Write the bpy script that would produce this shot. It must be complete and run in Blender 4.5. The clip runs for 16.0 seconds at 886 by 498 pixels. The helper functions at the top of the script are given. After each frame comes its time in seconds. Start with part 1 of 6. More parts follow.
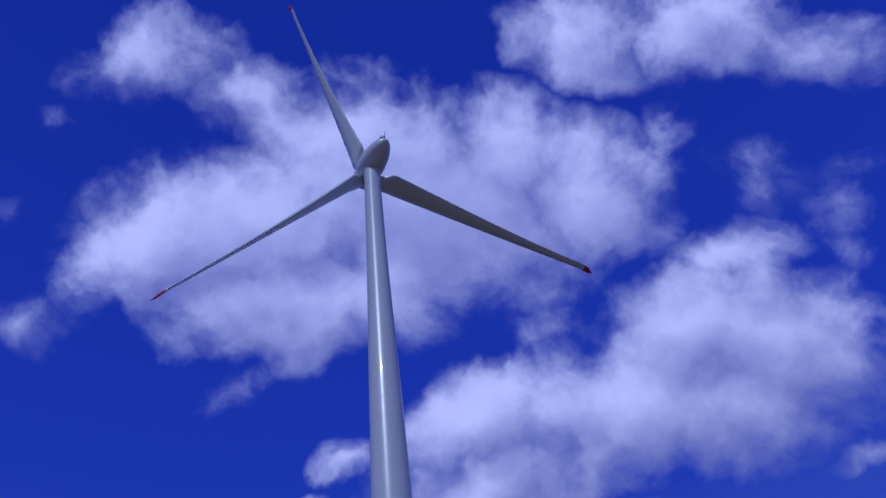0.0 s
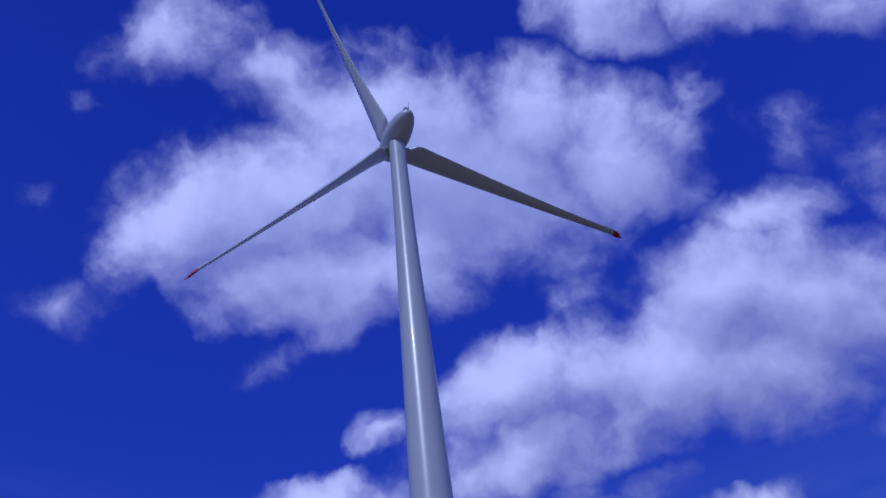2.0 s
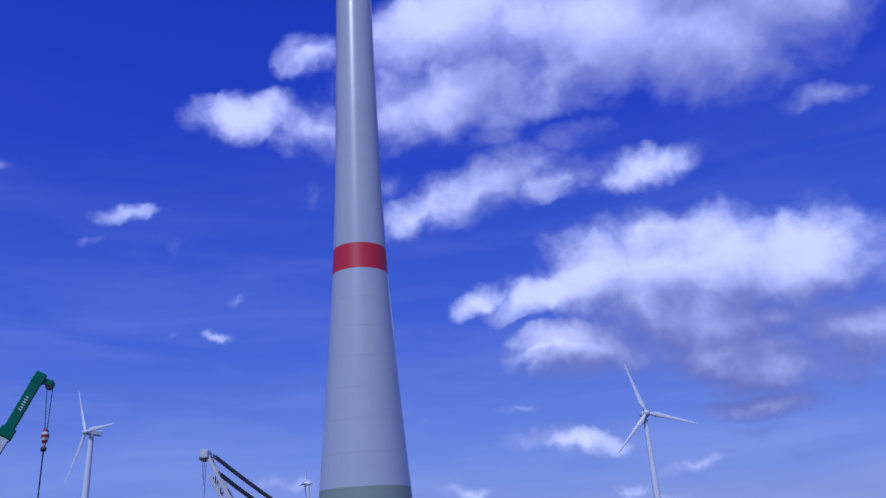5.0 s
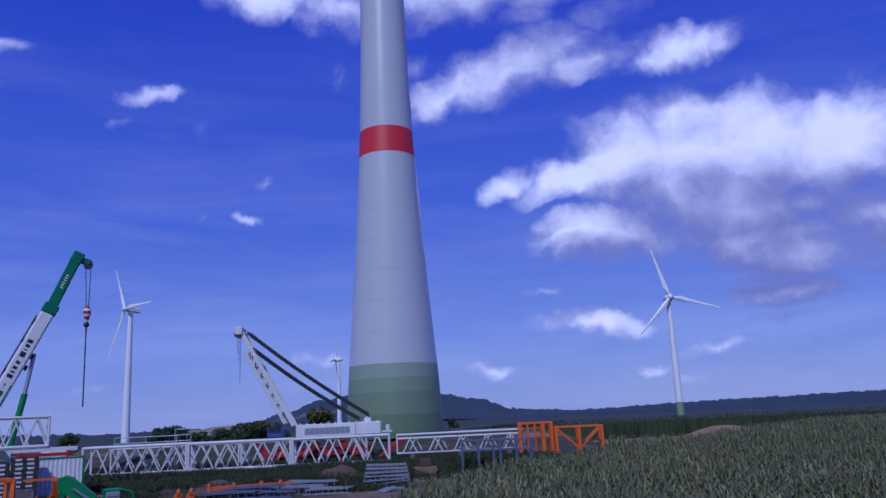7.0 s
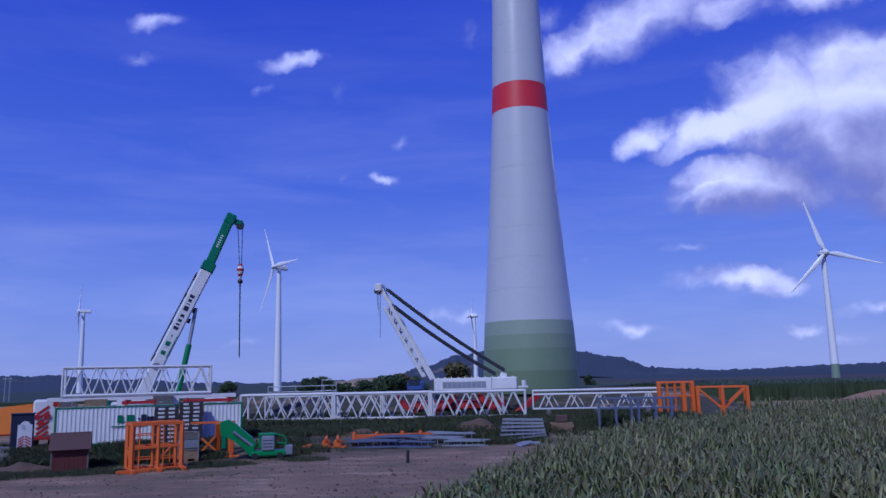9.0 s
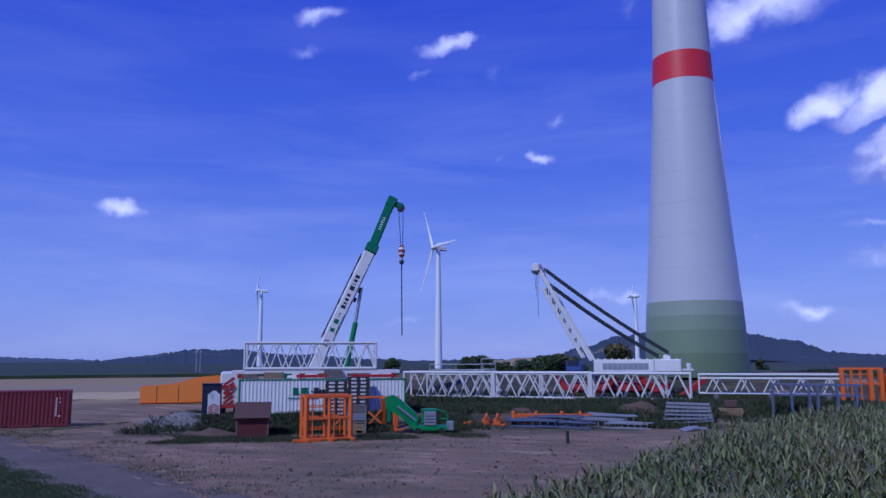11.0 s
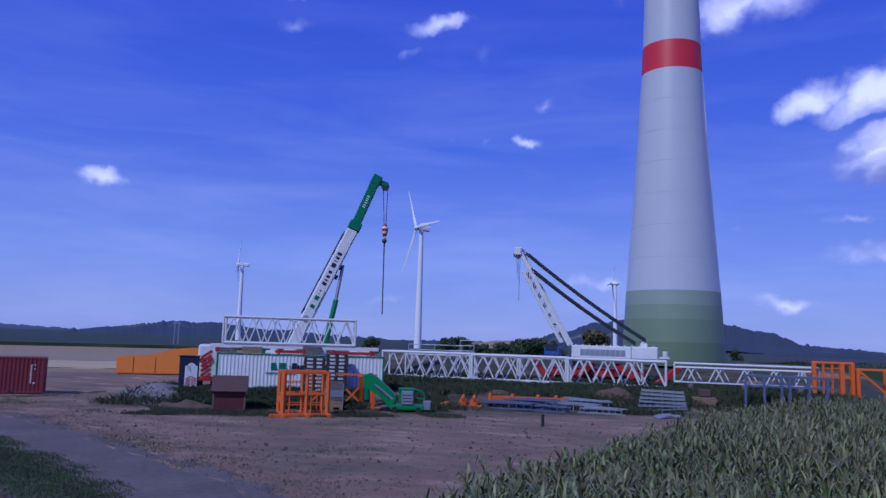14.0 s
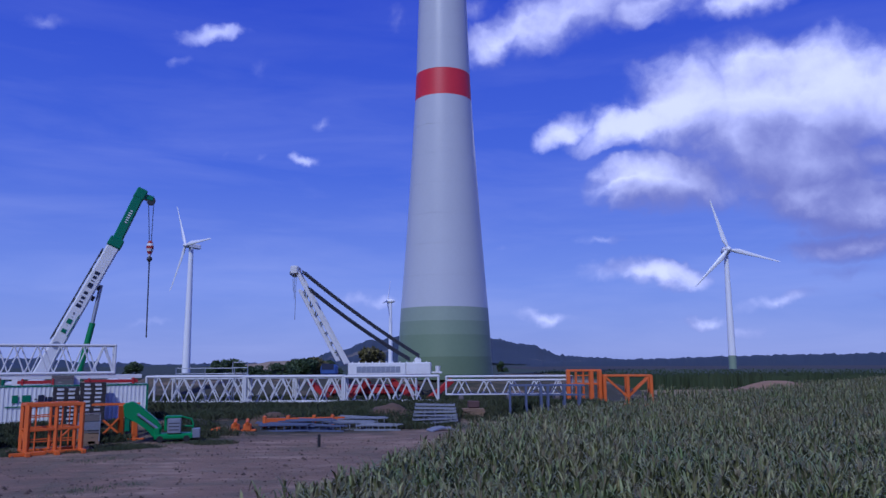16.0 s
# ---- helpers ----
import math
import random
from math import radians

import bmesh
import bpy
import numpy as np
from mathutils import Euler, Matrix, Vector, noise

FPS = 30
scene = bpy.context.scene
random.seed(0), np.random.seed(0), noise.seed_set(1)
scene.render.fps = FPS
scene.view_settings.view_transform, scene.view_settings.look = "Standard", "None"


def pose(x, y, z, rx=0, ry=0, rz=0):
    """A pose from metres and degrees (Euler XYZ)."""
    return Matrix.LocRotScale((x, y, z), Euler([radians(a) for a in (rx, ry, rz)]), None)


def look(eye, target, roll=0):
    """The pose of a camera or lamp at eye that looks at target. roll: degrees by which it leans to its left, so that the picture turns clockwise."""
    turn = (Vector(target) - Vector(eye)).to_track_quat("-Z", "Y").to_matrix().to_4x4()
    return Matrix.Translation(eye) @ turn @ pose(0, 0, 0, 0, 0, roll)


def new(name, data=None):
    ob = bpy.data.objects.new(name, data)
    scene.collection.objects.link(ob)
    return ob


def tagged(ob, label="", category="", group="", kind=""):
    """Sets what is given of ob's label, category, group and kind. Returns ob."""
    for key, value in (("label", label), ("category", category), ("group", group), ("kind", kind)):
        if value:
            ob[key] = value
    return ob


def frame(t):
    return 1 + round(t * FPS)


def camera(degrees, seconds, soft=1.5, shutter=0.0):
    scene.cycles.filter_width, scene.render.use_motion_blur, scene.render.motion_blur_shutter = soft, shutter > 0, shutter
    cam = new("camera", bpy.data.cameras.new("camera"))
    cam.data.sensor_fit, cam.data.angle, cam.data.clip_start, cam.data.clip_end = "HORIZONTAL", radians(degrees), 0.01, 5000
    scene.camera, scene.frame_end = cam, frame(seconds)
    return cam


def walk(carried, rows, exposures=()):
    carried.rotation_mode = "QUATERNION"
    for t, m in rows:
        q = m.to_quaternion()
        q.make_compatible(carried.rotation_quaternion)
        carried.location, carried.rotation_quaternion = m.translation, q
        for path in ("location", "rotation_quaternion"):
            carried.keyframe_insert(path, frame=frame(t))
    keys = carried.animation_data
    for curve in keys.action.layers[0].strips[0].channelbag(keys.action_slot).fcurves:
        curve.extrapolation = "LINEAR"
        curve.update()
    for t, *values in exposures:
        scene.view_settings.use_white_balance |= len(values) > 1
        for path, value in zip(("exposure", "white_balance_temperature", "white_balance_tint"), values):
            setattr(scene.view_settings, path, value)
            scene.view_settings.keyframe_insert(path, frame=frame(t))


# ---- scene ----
cam = camera(60.44, 16.0, soft=1.5)
EYE = (0.0, 0.0, 4.8)


def aim(turn, lift, roll):
    """The camera's pose: degrees to the right of the tower, above the level, and of roll."""
    a, e = radians(turn), radians(lift)
    way = Vector((math.sin(a) * math.cos(e), math.cos(a) * math.cos(e), math.sin(e)))
    return look(EYE, Vector(EYE) + way, roll)


PATH = [
    (0.0, aim(7.82, 50.26, -9.54)),
    (0.5, aim(5.81, 49.65, -9.27)),
    (1.0, aim(5.13, 50.41, -10.03)),
    (1.5, aim(4.79, 49.87, -9.51)),
    (2.0, aim(4.06, 48.38, -8.65)),
    (2.5, aim(2.64, 44.75, -6.84)),
    (3.0, aim(3.81, 40.15, -7.07)),
    (3.5, aim(4.26, 34.46, -6.03)),
    (4.0, aim(5.41, 31.05, -5.26)),
    (4.5, aim(6.37, 27.22, -4.67)),
    (5.0, aim(6.70, 21.09, -3.79)),
    (5.2, aim(6.64, 19.27, -3.85)),
    (7.3, aim(3.34, 11.15, -2.65)),
    (7.5, aim(2.59, 10.11, -2.64)),
    (8.0, aim(-1.95, 9.35, -1.91)),
    (8.5, aim(-5.21, 9.42, -1.59)),
    (9.0, aim(-6.28, 9.62, -1.36)),
    (9.5, aim(-8.09, 9.75, -0.67)),
    (10.0, aim(-11.68, 9.38, -0.46)),
    (10.2, aim(-13.28, 9.15, -0.34)),
    (12.5, aim(-22.59, 7.27, 0.42)),
    (13.0, aim(-22.48, 7.13, 1.55)),
    (13.5, aim(-20.28, 7.20, 2.03)),
    (14.0, aim(-16.92, 6.85, 1.78)),
    (14.5, aim(-9.74, 7.38, 0.55)),
    (15.0, aim(-4.88, 7.38, 0.20)),
    (15.5, aim(-1.48, 8.07, -0.17)),
    (16.0, aim(-0.09, 8.44, -0.35)),
]
EXPOSURES = [
    (0.0, -0.5, 4800, 16), (2.5, -0.45, 4800, 16), (4.0, -0.25, 4800, 15), (5.2, -0.12, 4900, 15),
    (7.5, -0.08, 5000, 15), (9.0, 0.02, 5000, 15), (12.5, 0.1, 4960, 15), (14.0, 0.1, 4980, 15), (16.0, 0.02, 5020, 15),
]
walk(cam, PATH, EXPOSURES)

# ---- sky, clouds and sun ----
SUN_TURN, SUN_LIFT = -160.0, 44.0
# high bank
HIGH_BANK = [
    (-30.5, 61.8, 6.0, 3.0, 38, 0.74),
    (-18.0, 61.5, 5.3, 3.1, 0, 0.62),
    (-39.6, 55.1, 1.5, 1.1, 28, 0.50),
    (-15.8, 52.2, 11.0, 6.2, 26, 1.00),
    (6.1, 54.5, 14.9, 8.5, -19, 1.00),
    (25.5, 51.2, 7.9, 5.2, -41, 1.00),
    (-23.0, 47.4, 4.5, 2.8, 34, 0.62),
    (-7.8, 47.0, 10.9, 4.6, 4, 0.95),
    (-7.2, 43.6, 5.0, 2.3, 19, 0.70),
    (-13.7, 40.5, 3.7, 1.8, 28, 0.60),
    (1.3, 63.0, 1.7, 2.5, -26, 0.60),
    (-4.0, 55.5, 10.0, 5.0, 8, 1.00),
    (16.0, 55.5, 9.0, 4.0, -24, 0.95),
    (6.0, 57.5, 8.0, 4.0, -10, 0.95),
    (-2.0, 59.3, 7.5, 3.2, -5, 0.95),
]
# upper right
UPPER_RIGHT = [
    (33.0, 61.3, 5.6, 3.4, -54, 0.78),
    (46.0, 56.9, 7.7, 3.5, -46, 0.80),
    (54.2, 50.4, 5.9, 3.3, -63, 0.80),
    (37.2, 51.7, 2.4, 3.6, -47, 0.50),
    (43.3, 46.2, 5.4, 3.5, -41, 0.45),
    (46.4, 41.3, 3.0, 4.1, -42, 0.60),
    (-38.7, 48.1, 2.1, 1.5, 24, 0.40),
    (-33.7, 46.9, 2.1, 1.5, 19, 0.45),
    (-32.9, 42.3, 3.8, 2.1, 17, 0.40),
]
# long bank
LONG_BANK = [
    (28.3, 39.2, 8.0, 4.6, -3, 1.00),
    (35.2, 36.4, 7.3, 5.4, -30, 1.00),
    (36.6, 42.6, 5.1, 2.6, -22, 0.80),
    (21.1, 36.0, 11.7, 5.3, -5, 1.00),
    (8.5, 37.6, 6.6, 3.9, 8, 1.00),
    (16.3, 42.2, 7.1, 2.5, -6, 0.55),
    (28.3, 33.6, 9.3, 4.3, -19, 0.90),
    (-8.6, 30.8, 5.2, 2.0, 9, 0.80),
    (-2.9, 29.8, 4.4, 2.4, -8, 0.90),
    (4.2, 31.9, 3.6, 2.6, 14, 0.90),
    (-3.4, 35.1, 2.3, 1.9, -2, 0.70),
    (8.9, 32.7, 10.2, 3.8, 5, 0.90),
    (20.1, 28.2, 3.5, 1.2, 9, 0.55),
    (37.0, 27.0, 3.0, 0.9, -6, 0.60),
]
# middle
MIDDLE = [
    (10.9, 25.0, 5.8, 2.3, 16, 0.95),
    (22.6, 25.0, 6.5, 1.6, 4, 0.80),
    (16.5, 25.0, 5.0, 1.6, 12, 0.85),
    (11.5, 28.1, 2.9, 1.3, 13, 0.55),
    (5.1, 23.6, 3.8, 1.5, 18, 0.80),
    (30.6, 22.2, 1.1, 0.6, 4, 0.40),
    (-4.2, 25.5, 1.4, 1.0, 13, 0.50),
    (4.0, 26.0, 2.1, 1.1, 19, 0.40),
]
# right heap
RIGHT_HEAP = [
    (18.8, 17.9, 5.4, 3.2, 9, 1.00),
    (23.3, 18.2, 6.6, 3.7, -8, 1.00),
    (28.6, 17.4, 5.9, 4.1, -10, 1.00),
    (14.4, 16.5, 4.9, 1.4, 4, 0.90),
    (25.8, 13.8, 8.0, 3.6, -12, 1.00),
    (9.0, 17.0, 2.9, 1.1, 9, 0.80),
    (17.1, 12.2, 5.5, 1.9, -7, 1.00),
    (30.3, 13.6, 2.9, 1.8, -8, 0.90),
    (27.0, 11.4, 8.0, 2.4, -11, 0.95),
    (33.8, 17.0, 5.5, 4.0, -8, 1.00),
    (34.0, 12.2, 5.5, 2.4, -8, 0.90),
]
# low rows
LOW_ROWS = [
    (14.8, 6.6, 4.3, 1.2, -6, 0.90),
    (11.6, 9.1, 1.9, 0.5, 3, 0.60),
    (23.8, 4.3, 3.5, 0.7, 1, 0.60),
    (28.2, 7.7, 4.1, 1.2, -1, 0.80),
    (26.2, 8.9, 1.9, 0.5, -8, 0.60),
    (7.5, 3.5, 2.3, 0.6, 2, 0.60),
    (18.6, 3.3, 2.0, 0.6, -1, 0.60),
    (21.7, 2.2, 2.2, 0.6, -1, 0.50),
    (15.4, 3.1, 1.1, 0.4, -1, 0.50),
    (29.4, 3.7, 1.3, 0.5, -2, 0.60),
    (5.3, 8.3, 1.3, 0.4, 4, 0.40),
    (28.1, 5.8, 2.3, 0.8, -4, 0.50),
]
# wisps
WISPS = [
    (-18.0, 23.2, 2.4, 0.7, 10, 0.80),
    (-20.2, 21.2, 0.9, 0.6, 37, 0.60),
    (-3.5, 24.9, 1.4, 1.0, 25, 0.70),
    (-10.4, 15.1, 1.1, 0.5, 10, 0.60),
    (-13.6, 15.1, 0.7, 0.4, 23, 0.55),
    (-16.1, 14.6, 0.8, 0.4, 34, 0.55),
    (-28.6, 22.1, 1.6, 0.6, 2, 0.60),
    (-7.9, 6.8, 1.3, 0.5, 1, 0.55),
    (-6.2, 4.7, 3.2, 0.7, 3, 0.65),
    (-9.1, 18.0, 1.0, 0.5, 2, 0.50),
    (-14.8, 21.4, 1.8, 0.9, 30, 0.50),
    (-21.5, 3.2, 2.0, 0.4, 1, 0.50),
    (-20.8, 23.7, 1.7, 0.5, 16, 0.40),
]
# left wisps
LEFT_WISPS = [
    (-41.5, 9.9, 1.9, 0.9, 4, 0.70),
    (-46.7, 12.4, 0.9, 0.4, 6, 0.60),
    (-53.1, 15.5, 1.4, 0.5, 9, 0.60),
    (-53.3, 12.9, 1.1, 0.9, 30, 0.60),
    (-27.4, 24.8, 2.2, 0.8, 10, 0.70),
    (-49.1, 2.8, 1.9, 0.4, 2, 0.60),
    (-8.1, 6.8, 1.2, 0.4, -1, 0.50),
    (-53.7, 19.3, 1.1, 0.4, 12, 0.50),
    (-29.1, 22.3, 1.6, 0.5, 3, 0.50),
    (-35.3, 2.3, 1.7, 0.4, 1, 0.35),
    (-43.9, 1.3, 1.0, 0.3, 1, 0.40),
]
THIN = [(*row[:5], row[5] * 0.78) for row in WISPS + LEFT_WISPS]
BANKS = HIGH_BANK + UPPER_RIGHT + LONG_BANK + MIDDLE + RIGHT_HEAP + LOW_ROWS + THIN


def heading(turn, lift=0.0):
    a, e = radians(turn), radians(lift)
    return Vector((math.sin(a) * math.cos(e), math.cos(a) * math.cos(e), math.sin(e)))


def wire(tree, kind, feeds=(), **settings):
    """A node with its settings, and its sockets fed by sockets or values."""
    n = tree.nodes.new(kind)
    for key, value in settings.items():
        setattr(n, key, value)
    for socket, value in dict(feeds).items():
        if isinstance(value, bpy.types.NodeSocket):
            tree.links.new(value, n.inputs[socket])
        else:
            n.inputs[socket].default_value = value
    return n


def cloud_field():
    """A node group: a direction in, how deep it lies in a cloud out."""
    g = bpy.data.node_groups.new("cloud_field", "ShaderNodeTree")
    g.interface.new_socket("Vector", in_out="INPUT", socket_type="NodeSocketVector")
    g.interface.new_socket("Depth", in_out="OUTPUT", socket_type="NodeSocketFloat")
    way = g.nodes.new("NodeGroupInput").outputs[0]
    warped = way
    for scale, amount in ((5.0, 0.085), (19.0, 0.040)):
        curl = wire(g, "ShaderNodeTexNoise", {"Vector": way, "Scale": scale, "Detail": 5.0, "Roughness": 0.55})
        off = wire(g, "ShaderNodeVectorMath", {0: curl.outputs["Color"], 1: (0.5, 0.5, 0.5)}, operation="SUBTRACT")
        push = wire(g, "ShaderNodeVectorMath", {0: off.outputs[0], "Scale": amount}, operation="SCALE")
        warped = wire(g, "ShaderNodeVectorMath", {0: warped, 1: push.outputs[0]}, operation="ADD").outputs[0]
    total = None
    for turn, lift, wide, high, roll, strength in BANKS:
        c = heading(turn, lift)
        east = heading(turn + 90)
        up = east.cross(c)
        r = radians(roll)
        a = east * math.cos(r) + up * math.sin(r)
        b = c.cross(a)
        turn_to = Matrix((a, -b, c)).transposed()
        if turn_to.determinant() < 0:
            turn_to = Matrix((a, b, c)).transposed()
        m = wire(g, "ShaderNodeMapping", {"Vector": warped, "Location": c, "Rotation": turn_to.to_euler(),
                                          "Scale": (radians(wide) * 1.27, radians(high) * 1.27, 0.6)}, vector_type="TEXTURE")
        ball = wire(g, "ShaderNodeTexGradient", {"Vector": m.outputs[0]}, gradient_type="SPHERICAL").outputs["Fac"]
        out = wire(g, "ShaderNodeMath", {0: ball, 1: strength ** 2.2}, operation="MULTIPLY").outputs[0]
        total = out if total is None else wire(g, "ShaderNodeMath", {0: total, 1: out}, operation="MAXIMUM").outputs[0]
    root = wire(g, "ShaderNodeMath", {0: total, 1: 0.6}, operation="POWER").outputs[0]
    puff = wire(g, "ShaderNodeTexNoise", {"Vector": warped, "Scale": 10.0, "Detail": 8.0, "Roughness": 0.50, "Lacunarity": 2.1}).outputs["Fac"]
    lump = wire(g, "ShaderNodeMath", {0: puff, 1: 0.5}, operation="SUBTRACT").outputs[0]
    reach = wire(g, "ShaderNodeMapRange", {"Value": root, "To Min": 0.0, "From Max": 0.30, "To Max": 1.0}).outputs[0]
    calm = wire(g, "ShaderNodeMapRange", {"Value": root, "From Min": 0.55, "From Max": 1.0, "To Min": 1.0, "To Max": 0.55}).outputs[0]
    reach = wire(g, "ShaderNodeMath", {0: reach, 1: calm}, operation="MULTIPLY").outputs[0]
    lump = wire(g, "ShaderNodeMath", {0: lump, 1: reach}, operation="MULTIPLY").outputs[0]
    depth = wire(g, "ShaderNodeMath", {0: lump, 1: 1.35, 2: root}, operation="MULTIPLY_ADD").outputs[0]
    g.links.new(depth, g.nodes.new("NodeGroupOutput").inputs[0])
    return g


def sky():
    world = bpy.data.worlds.new("sky")
    scene.world = world
    world.use_nodes = True
    t = world.node_tree
    t.nodes.clear()
    way = t.nodes.new("ShaderNodeTexCoord").outputs["Generated"]
    air = wire(t, "ShaderNodeTexSky", sky_type="NISHITA", sun_disc=False, sun_elevation=radians(SUN_LIFT),
               sun_rotation=radians(SUN_TURN), altitude=300, air_density=1.0, dust_density=0.6, ozone_density=3.0)
    lift = wire(t, "ShaderNodeSeparateXYZ", {0: way}).outputs["Z"]
    ramp = wire(t, "ShaderNodeValToRGB", {0: lift})
    stops = ((0.0, (0.33, 0.36, 0.66)), (0.10, (0.235, 0.295, 0.70)), (0.25, (0.095, 0.150, 0.64)), (0.5, (0.034, 0.060, 0.54)), (0.9, (0.021, 0.036, 0.40)))
    while len(ramp.color_ramp.elements) < len(stops):
        ramp.color_ramp.elements.new(0.5)
    for e, (where, c) in zip(ramp.color_ramp.elements, stops):
        e.position, e.color = where, (*c, 1)
    tinted = wire(t, "ShaderNodeVectorMath", {0: ramp.outputs[0], "Scale": 11.0}, operation="SCALE").outputs[0]
    deep = wire(t, "ShaderNodeMix", {"Factor": 0.88}, data_type="RGBA")
    t.links.new(air.outputs[0], deep.inputs[6])
    t.links.new(tinted, deep.inputs[7])
    field = cloud_field()
    here = wire(t, "ShaderNodeGroup", {0: way}, node_tree=field).outputs[0]
    above = wire(t, "ShaderNodeVectorMath", {0: way, 1: (-0.012, -0.012, 0.035)}, operation="ADD").outputs[0]
    over = wire(t, "ShaderNodeGroup", {0: above}, node_tree=field).outputs[0]
    cover = wire(t, "ShaderNodeMapRange", {"Value": here, "From Min": 0.17, "From Max": 0.80}, interpolation_type="SMOOTHSTEP").outputs[0]
    higher = wire(t, "ShaderNodeVectorMath", {0: way, 1: (-0.03, -0.02, 0.085)}, operation="ADD").outputs[0]
    crown = wire(t, "ShaderNodeGroup", {0: higher}, node_tree=field).outputs[0]
    fine = wire(t, "ShaderNodeMath", {0: here, 1: over}, operation="SUBTRACT").outputs[0]
    broad = wire(t, "ShaderNodeMath", {0: here, 1: crown}, operation="SUBTRACT").outputs[0]
    lit = wire(t, "ShaderNodeMath", {0: fine, 1: 1.0, 2: broad}, operation="MULTIPLY_ADD").outputs[0]
    lit = wire(t, "ShaderNodeMapRange", {"Value": lit, "From Min": -0.50, "From Max": 1.35}, interpolation_type="SMOOTHSTEP").outputs[0]
    # flat bases show on the clouds that are seen from the side, low down
    side = wire(t, "ShaderNodeMapRange", {"Value": lift, "From Min": 0.15, "From Max": 0.75}).outputs[0]
    base = wire(t, "ShaderNodeMix", {"Factor": side, "A": (2.5, 2.5, 5.5, 1), "B": (4.9, 4.7, 8.3, 1)}, data_type="RGBA").outputs[2]
    crest = wire(t, "ShaderNodeMix", {"Factor": side, "A": (10.6, 10.0, 12.6, 1), "B": (10.2, 9.5, 12.8, 1)}, data_type="RGBA").outputs[2]
    tone = wire(t, "ShaderNodeMix", {"Factor": lit}, data_type="RGBA")
    t.links.new(base, tone.inputs[6])
    t.links.new(crest, tone.inputs[7])
    veil = wire(t, "ShaderNodeMapping", {"Vector": way, "Rotation": (0, radians(4), 0), "Scale": (2.2, 2.2, 13.0)}).outputs[0]
    veil = wire(t, "ShaderNodeTexNoise", {"Vector": veil, "Scale": 1.6, "Detail": 6.0, "Roughness": 0.55, "Distortion": 0.4}).outputs["Fac"]
    veil = wire(t, "ShaderNodeMapRange", {"Value": veil, "From Min": 0.42, "From Max": 0.72, "To Max": 0.16}).outputs[0]
    low = wire(t, "ShaderNodeMapRange", {"Value": lift, "From Min": 0.55, "From Max": 0.10}).outputs[0]
    veil = wire(t, "ShaderNodeMath", {0: veil, 1: low}, operation="MULTIPLY").outputs[0]
    hazy = wire(t, "ShaderNodeMix", {"Factor": veil, "B": (8.0, 7.6, 10.0, 1)}, data_type="RGBA")
    t.links.new(deep.outputs[2], hazy.inputs[6])
    both = wire(t, "ShaderNodeMix", {"Factor": cover}, data_type="RGBA")
    t.links.new(hazy.outputs[2], both.inputs[6])
    t.links.new(tone.outputs[2], both.inputs[7])
    back = wire(t, "ShaderNodeBackground", {"Color": both.outputs[2], "Strength": 0.075})
    t.links.new(back.outputs[0], t.nodes.new("ShaderNodeOutputWorld").inputs[0])
    lamp = bpy.data.lights.new("sun", "SUN")
    lamp.energy, lamp.angle, lamp.color = 1.9, radians(0.6), (1.0, 0.95, 0.88)
    sun = new("sun", lamp)
    sun.matrix_world = look(heading(SUN_TURN, SUN_LIFT) * 300, (0, 0, 0))


sky()


# ---- materials ----
def material(name, colour, rough=0.6, metal=0.0, other=None, grain=8.0, patch=0.6, mix=0.5, bump=0.15, vary=0.0, coat=0.0):
    """A painted, earthen or leafy surface: colour drifting to another in patches and in grain, with fine relief."""
    m = bpy.data.materials.new(name)
    m.use_nodes = True
    t = m.node_tree
    t.nodes.clear()
    colour = (*colour, 1)
    other = (*other, 1) if other else tuple(0.72 * c for c in colour[:3]) + (1,)
    at = t.nodes.new("ShaderNodeTexCoord").outputs["Object"]
    big = wire(t, "ShaderNodeTexNoise", {"Vector": at, "Scale": patch, "Detail": 6.0, "Roughness": 0.6}).outputs["Fac"]
    fine = wire(t, "ShaderNodeTexNoise", {"Vector": at, "Scale": grain, "Detail": 5.0, "Roughness": 0.65}).outputs["Fac"]
    big = wire(t, "ShaderNodeMapRange", {"Value": big, "From Min": 0.35, "From Max": 0.68}).outputs[0]
    fine2 = wire(t, "ShaderNodeMapRange", {"Value": fine, "From Min": 0.3, "From Max": 0.72}).outputs[0]
    amount = wire(t, "ShaderNodeMath", {0: big, 1: fine2}, operation="ADD").outputs[0]
    amount = wire(t, "ShaderNodeMath", {0: amount, 1: 0.5 * mix}, operation="MULTIPLY").outputs[0]
    paint = wire(t, "ShaderNodeMix", {"Factor": amount, "A": colour, "B": other}, data_type="RGBA").outputs[2]
    if vary:
        lot = t.nodes.new("ShaderNodeNewGeometry").outputs["Random Per Island"]
        lot = wire(t, "ShaderNodeMapRange", {"Value": lot, "To Min": 1 - vary, "To Max": 1 + vary}).outputs[0]
        paint = wire(t, "ShaderNodeHueSaturation", {"Color": paint, "Value": lot}).outputs[0]
    gloss = wire(t, "ShaderNodeMapRange", {"Value": fine, "To Min": max(0.05, rough - 0.1), "To Max": min(1.0, rough + 0.12)}).outputs[0]
    relief = wire(t, "ShaderNodeBump", {"Height": fine, "Strength": bump, "Distance": 0.02})
    body = wire(t, "ShaderNodeBsdfPrincipled", {"Base Color": paint, "Roughness": gloss, "Metallic": metal, "Coat Weight": coat,
                                                "Normal": relief.outputs[0]})
    t.links.new(body.outputs[0], t.nodes.new("ShaderNodeOutputMaterial").inputs[0])
    return m


